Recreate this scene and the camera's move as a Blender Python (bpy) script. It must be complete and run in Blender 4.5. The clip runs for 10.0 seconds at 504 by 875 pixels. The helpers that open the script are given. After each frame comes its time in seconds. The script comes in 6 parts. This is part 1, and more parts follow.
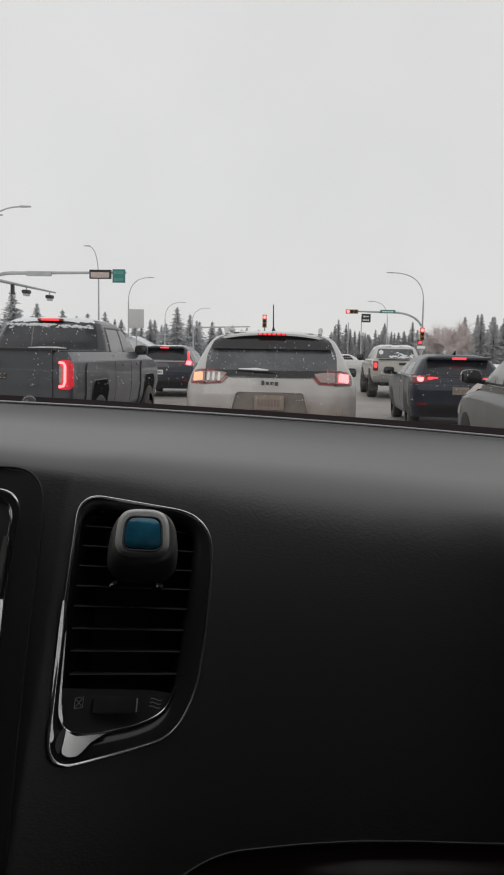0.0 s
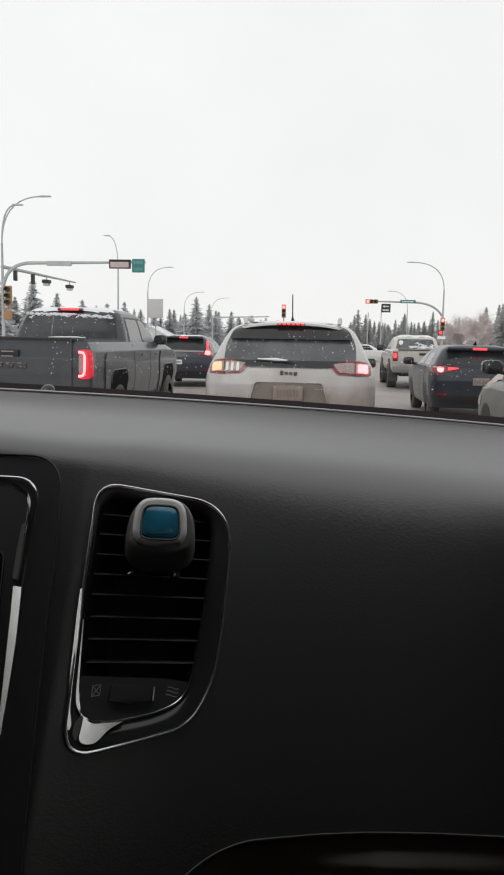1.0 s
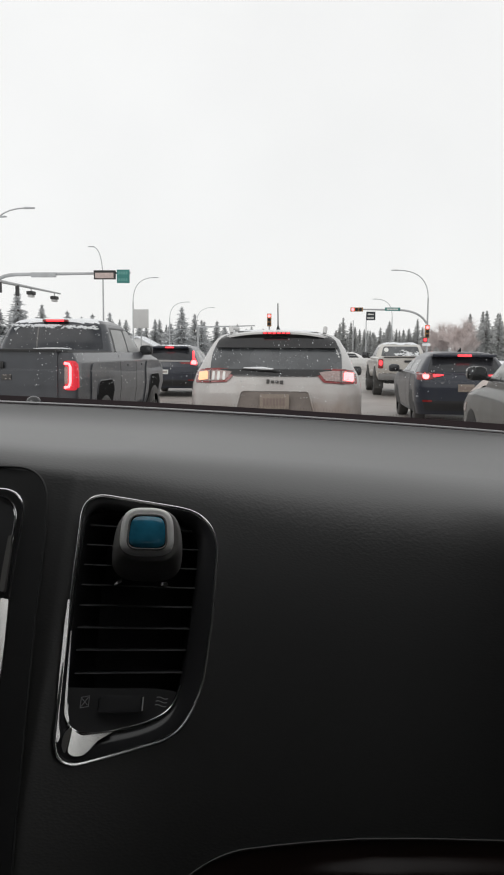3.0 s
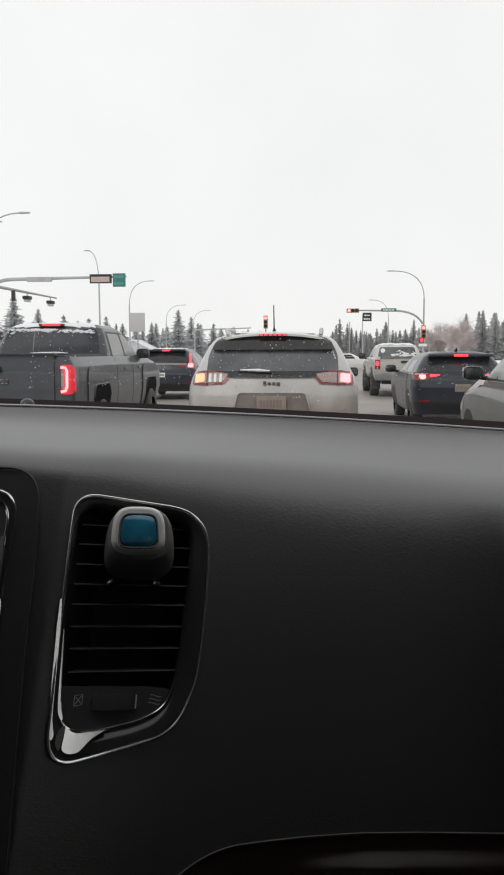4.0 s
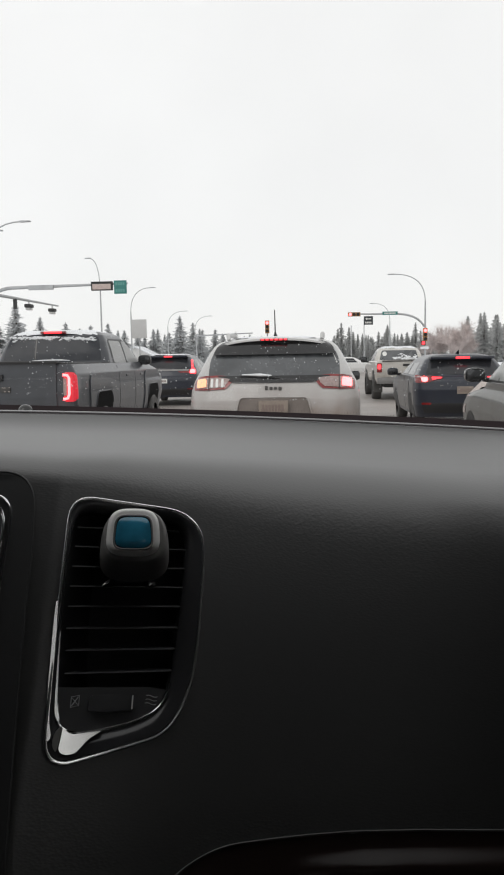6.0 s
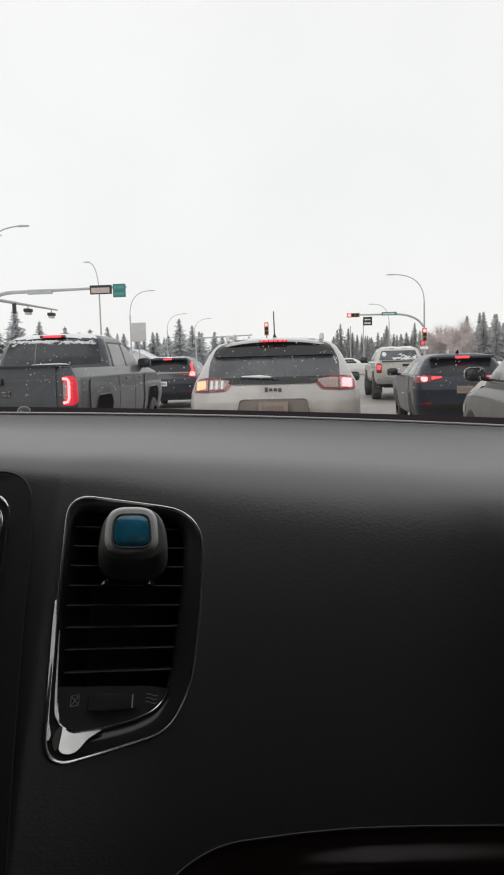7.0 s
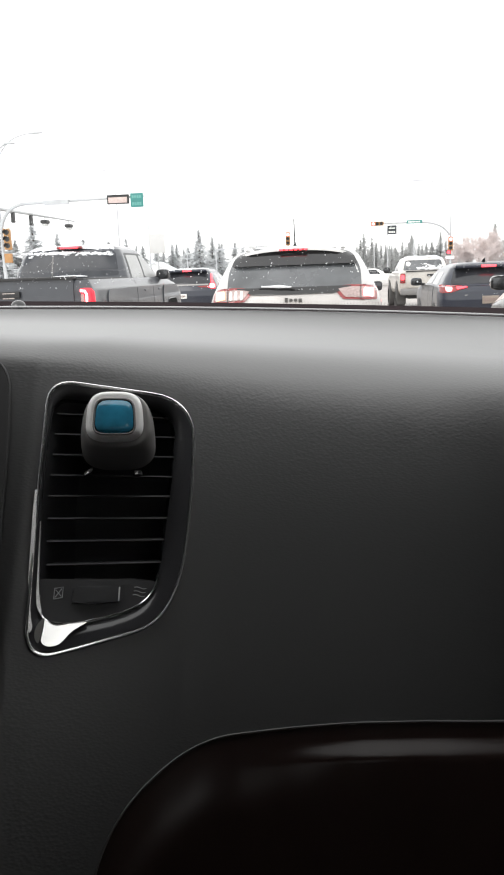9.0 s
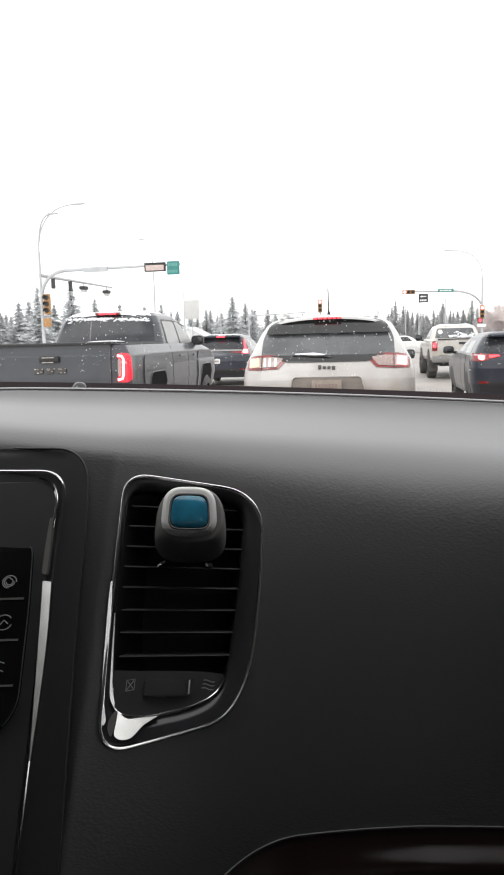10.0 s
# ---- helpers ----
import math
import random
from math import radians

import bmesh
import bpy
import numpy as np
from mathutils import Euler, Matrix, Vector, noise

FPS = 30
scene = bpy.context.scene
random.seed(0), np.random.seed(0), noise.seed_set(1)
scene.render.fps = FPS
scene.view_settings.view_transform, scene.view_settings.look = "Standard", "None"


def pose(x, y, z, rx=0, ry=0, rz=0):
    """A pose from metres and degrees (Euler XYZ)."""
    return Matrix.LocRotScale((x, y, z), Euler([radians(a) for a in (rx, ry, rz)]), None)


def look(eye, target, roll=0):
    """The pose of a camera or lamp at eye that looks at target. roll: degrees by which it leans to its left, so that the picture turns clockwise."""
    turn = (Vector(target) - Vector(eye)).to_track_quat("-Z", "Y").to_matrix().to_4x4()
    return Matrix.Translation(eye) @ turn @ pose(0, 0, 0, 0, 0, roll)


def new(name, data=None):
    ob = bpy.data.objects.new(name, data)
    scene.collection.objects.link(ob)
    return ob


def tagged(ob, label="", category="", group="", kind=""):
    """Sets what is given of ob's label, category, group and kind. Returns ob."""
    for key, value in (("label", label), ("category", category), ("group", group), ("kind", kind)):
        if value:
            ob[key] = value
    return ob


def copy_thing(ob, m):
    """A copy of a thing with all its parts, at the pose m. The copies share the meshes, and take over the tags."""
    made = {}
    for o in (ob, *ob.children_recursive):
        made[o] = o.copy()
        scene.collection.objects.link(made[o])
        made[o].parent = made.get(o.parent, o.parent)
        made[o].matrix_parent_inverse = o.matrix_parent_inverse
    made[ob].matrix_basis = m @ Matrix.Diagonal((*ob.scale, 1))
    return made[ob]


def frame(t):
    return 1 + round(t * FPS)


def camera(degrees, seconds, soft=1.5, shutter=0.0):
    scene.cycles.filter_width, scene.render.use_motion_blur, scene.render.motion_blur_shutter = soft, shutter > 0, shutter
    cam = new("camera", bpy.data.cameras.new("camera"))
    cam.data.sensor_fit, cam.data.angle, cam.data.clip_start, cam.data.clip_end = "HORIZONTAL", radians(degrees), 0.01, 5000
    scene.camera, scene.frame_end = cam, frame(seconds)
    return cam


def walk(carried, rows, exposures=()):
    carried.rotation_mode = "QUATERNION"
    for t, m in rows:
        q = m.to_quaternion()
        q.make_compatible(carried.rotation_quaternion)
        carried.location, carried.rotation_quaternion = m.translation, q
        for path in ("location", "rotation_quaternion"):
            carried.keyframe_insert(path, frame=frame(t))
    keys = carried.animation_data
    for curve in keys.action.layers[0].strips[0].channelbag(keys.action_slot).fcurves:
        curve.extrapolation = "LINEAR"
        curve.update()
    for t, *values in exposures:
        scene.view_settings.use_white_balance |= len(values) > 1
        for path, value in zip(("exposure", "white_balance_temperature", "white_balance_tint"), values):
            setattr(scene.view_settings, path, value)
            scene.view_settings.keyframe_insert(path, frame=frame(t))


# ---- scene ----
cam = camera(36.0, 10.0, soft=2.0)
PATH = [
    (0, (0.057, 0.036, 1.454), (-0.082, 2.019, 1.235), 1.0),
    (0.2, (0.055, 0.044, 1.456), (-0.129, 2.014, 1.168), 2.1),
    (0.5, (0.053, 0.041, 1.455), (-0.113, 2.017, 1.197), 2.4),
    (1, (0.057, 0.039, 1.453), (-0.129, 2.015, 1.208), 1.1),
    (1.5, (0.058, 0.043, 1.451), (-0.135, 2.016, 1.186), 0.9),
    (2, (0.058, 0.041, 1.452), (-0.112, 2.019, 1.214), 1.0),
    (2.5, (0.058, 0.039, 1.452), (-0.09, 2.019, 1.215), 0.9),
    (2.7, (0.058, 0.038, 1.453), (-0.094, 2.018, 1.223), 0.6),
    (3.8, (0.06, 0.035, 1.452), (-0.089, 2.017, 1.236), 0.1),
    (4, (0.063, 0.034, 1.451), (-0.085, 2.017, 1.235), -0.2),
    (4.5, (0.065, 0.035, 1.449), (-0.1, 2.018, 1.245), -0.8),
    (5, (0.067, 0.031, 1.449), (-0.072, 2.016, 1.241), -0.7),
    (5.5, (0.069, 0.025, 1.447), (-0.089, 2.009, 1.253), -1.1),
    (5.7, (0.069, 0.03, 1.449), (-0.087, 2.014, 1.247), -0.9),
    (6.8, (0.071, 0.031, 1.447), (-0.085, 2.014, 1.244), -1.5),
    (7, (0.071, 0.031, 1.446), (-0.086, 2.015, 1.248), -1.6),
    (7.5, (0.07, 0.03, 1.447), (-0.1, 2.014, 1.263), -1.4),
    (7.8, (0.073, 0.034, 1.446), (-0.103, 2.014, 1.228), -2.3),
    (8, (0.088, 0.057, 1.427), (-0.084, 2.015, 1.053), -4.2),
    (8.2, (0.093, 0.071, 1.416), (-0.102, 2.01, 0.967), -3.8),
    (8.5, (0.086, 0.067, 1.421), (-0.118, 2.007, 0.98), -2.2),
    (9, (0.084, 0.064, 1.423), (-0.132, 2.008, 1.008), -2.1),
    (9.5, (0.084, 0.06, 1.426), (-0.137, 2.012, 1.047), -3.6),
    (9.8, (0.077, 0.055, 1.434), (-0.175, 2.012, 1.112), -2.1),
    (10, (0.063, 0.052, 1.444), (-0.228, 2.014, 1.193), -1.5),
]
walk(cam, [(t, look(eye, target, roll)) for t, eye, target, roll in PATH],
     exposures=[(0.0, -0.36), (0.4, -0.08), (1.0, 0.0), (7.7, 0.0), (8.0, -0.02), (8.1, 0.12), (8.2, 0.6), (8.6, 1.0), (9.0, 1.2), (9.5, 1.15), (10.0, 0.95)])

# ---- overcast daylight ----
world = bpy.data.worlds.new("overcast")
scene.world = world
world.use_nodes = True
wn, wl = world.node_tree.nodes, world.node_tree.links
for n in list(wn):
    wn.remove(n)


def wnode(kind, **kw):
    n = wn.new(kind)
    for k, v in kw.items():
        n.inputs[k].default_value = v
    return n


sky = wn.new("ShaderNodeTexSky")
sky.sky_type, sky.sun_disc = "NISHITA", False
sky.sun_elevation, sky.sun_rotation = radians(28), radians(150)
coord = wn.new("ShaderNodeTexCoord")
cloud = wnode("ShaderNodeTexNoise", Scale=2.2, Detail=5.0, Roughness=0.55)
wl.new(coord.outputs["Generated"], cloud.inputs["Vector"])
tone = wn.new("ShaderNodeValToRGB")
tone.color_ramp.elements[0].position, tone.color_ramp.elements[0].color = 0.3, (0.834, 0.835, 0.833, 1)
tone.color_ramp.elements[1].position, tone.color_ramp.elements[1].color = 0.75, (0.918, 0.918, 0.914, 1)
wl.new(cloud.outputs["Fac"], tone.inputs["Fac"])
dim = wnode("ShaderNodeVectorMath")
dim.operation = "SCALE"
dim.inputs["Scale"].default_value = 0.05
wl.new(sky.outputs["Color"], dim.inputs[0])
veil = wn.new("ShaderNodeMix")
veil.data_type = "RGBA"
veil.inputs[0].default_value = 0.93
wl.new(dim.outputs[0], veil.inputs[6])
wl.new(tone.outputs["Color"], veil.inputs[7])
back = wnode("ShaderNodeBackground", Strength=1.22)
wl.new(veil.outputs[2], back.inputs["Color"])
wout = wn.new("ShaderNodeOutputWorld")
wl.new(back.outputs[0], wout.inputs["Surface"])

sun = new("sun", bpy.data.lights.new("sun", "SUN"))
sun.data.energy, sun.data.angle, sun.data.color = 0.5, radians(30), (1.0, 0.97, 0.93)
sun.matrix_world = look((0, 0, 40), (12, 20, 18))

# ---- materials ----


def mat(name, color, rough=0.6, metal=0.0, var=0.12, scale=6.0, fine=60.0, bump=0.0, bump_scale=80.0, coat=0.0, stretch=1.0,
        dirt_or_veil=None, dirt_or_veil_amount=0.0, dirt_z=None, emit=None, power=0.0, spec=0.5, cells=False):
    m = bpy.data.materials.new(name)
    m.use_nodes = True
    nt = m.node_tree
    b = nt.nodes["Principled BSDF"]
    b.inputs["Roughness"].default_value, b.inputs["Metallic"].default_value = rough, metal
    b.inputs["Coat Weight"].default_value = coat
    b.inputs["Coat Roughness"].default_value = 0.06
    b.inputs["Specular IOR Level"].default_value = spec
    tc = nt.nodes.new("ShaderNodeTexCoord")
    info = nt.nodes.new("ShaderNodeObjectInfo")
    big = nt.nodes.new("ShaderNodeTexNoise")
    big.inputs["Scale"].default_value, big.inputs["Detail"].default_value = scale, 6
    small = nt.nodes.new("ShaderNodeTexNoise")
    small.inputs["Scale"].default_value, small.inputs["Detail"].default_value = fine, 4
    for n in (big, small):
        nt.links.new(tc.outputs["Object"], n.inputs["Vector"])
    mixn = nt.nodes.new("ShaderNodeMath")
    mixn.operation = "MULTIPLY_ADD"
    nt.links.new(small.outputs["Fac"], mixn.inputs[0])
    mixn.inputs[1].default_value = 0.45
    nt.links.new(big.outputs["Fac"], mixn.inputs[2])
    ramp = nt.nodes.new("ShaderNodeValToRGB")
    c = Vector(color)
    ramp.color_ramp.elements[0].position, ramp.color_ramp.elements[1].position = 0.45, 1.0
    ramp.color_ramp.elements[0].color = (*(c * (1 - var)), 1)
    ramp.color_ramp.elements[1].color = (*[min(1, v * (1 + var)) for v in c], 1)
    nt.links.new(mixn.outputs[0], ramp.inputs["Fac"])
    out = ramp.outputs["Color"]
    # second colour: dirt or snow, but painted reflection on glass and haze on spruces
    if dirt_or_veil:
        film = nt.nodes.new("ShaderNodeTexNoise")
        film.inputs["Scale"].default_value, film.inputs["Detail"].default_value = 3.0, 8
        nt.links.new(tc.outputs["Object"], film.inputs["Vector"])
        amount = nt.nodes.new("ShaderNodeMath")
        amount.operation = "MULTIPLY"
        nt.links.new(film.outputs["Fac"], amount.inputs[0])
        amount.inputs[1].default_value = 2 * dirt_or_veil_amount
        amount.use_clamp = True
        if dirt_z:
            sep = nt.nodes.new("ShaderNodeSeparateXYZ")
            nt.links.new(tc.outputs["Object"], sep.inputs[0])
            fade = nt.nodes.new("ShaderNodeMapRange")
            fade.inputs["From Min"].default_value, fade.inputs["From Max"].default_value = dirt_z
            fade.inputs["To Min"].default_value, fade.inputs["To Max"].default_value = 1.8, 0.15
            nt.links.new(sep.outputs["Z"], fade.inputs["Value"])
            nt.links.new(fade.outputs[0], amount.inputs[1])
        dm = nt.nodes.new("ShaderNodeMix")
        dm.data_type = "RGBA"
        nt.links.new(amount.outputs[0], dm.inputs[0])
        nt.links.new(out, dm.inputs[6])
        dm.inputs[7].default_value = (*dirt_or_veil, 1)
        out = dm.outputs[2]
        rr = nt.nodes.new("ShaderNodeMapRange")
        rr.inputs["To Min"].default_value, rr.inputs["To Max"].default_value = rough, 0.75
        nt.links.new(amount.outputs[0], rr.inputs["Value"])
        nt.links.new(rr.outputs[0], b.inputs["Roughness"])
    nt.links.new(out, b.inputs["Base Color"])
    if bump:
        tex = nt.nodes.new("ShaderNodeTexVoronoi" if cells else "ShaderNodeTexNoise")
        tex.inputs["Scale"].default_value = bump_scale
        mp = nt.nodes.new("ShaderNodeMapping")
        mp.inputs["Scale"].default_value = (stretch, 1, 1)
        nt.links.new(tc.outputs["Object"], mp.inputs["Vector"])
        nt.links.new(mp.outputs[0], tex.inputs["Vector"])
        bn = nt.nodes.new("ShaderNodeBump")
        bn.inputs["Strength"].default_value = bump
        bn.inputs["Distance"].default_value = 0.3 / bump_scale
        nt.links.new(tex.outputs["Distance" if cells else "Fac"], bn.inputs["Height"])
        nt.links.new(bn.outputs[0], b.inputs["Normal"])
    if emit:
        b.inputs["Emission Color"].default_value = (*emit, 1)
        b.inputs["Emission Strength"].default_value = power
    return m


def pane_material(name, gloss):
    """Clear glass with a faint gloss."""
    m = bpy.data.materials.new(name)
    m.use_nodes = True
    nt = m.node_tree
    nt.nodes.remove(nt.nodes["Principled BSDF"])
    clear, shine = nt.nodes.new("ShaderNodeBsdfTransparent"), nt.nodes.new("ShaderNodeBsdfGlossy")
    clear.inputs["Color"].default_value = (0.96, 0.96, 0.955, 1)
    shine.inputs["Roughness"].default_value = 0.03
    mix = nt.nodes.new("ShaderNodeMixShader")
    mix.inputs[0].default_value = gloss
    nt.links.new(clear.outputs[0], mix.inputs[1])
    nt.links.new(shine.outputs[0], mix.inputs[2])
    nt.links.new(mix.outputs[0], nt.nodes["Material Output"].inputs["Surface"])
    return m


def milky(name, color, share, body=None):
    """A thin layer that scatters some of the daylight behind it through to this side."""
    m = bpy.data.materials.new(name)
    m.use_nodes = True
    nt = m.node_tree
    nt.nodes.remove(nt.nodes["Principled BSDF"])
    a, b = nt.nodes.new("ShaderNodeBsdfDiffuse"), nt.nodes.new("ShaderNodeBsdfTranslucent")
    mix = nt.nodes.new("ShaderNodeMixShader")
    mix.inputs[0].default_value = share
    for n, k, c in ((a, 1, body or color), (b, 2, color)):
        n.inputs["Color"].default_value = (*c, 1)
        nt.links.new(n.outputs[0], mix.inputs[k])
    nt.links.new(mix.outputs[0], nt.nodes["Material Output"].inputs["Surface"])
    return m


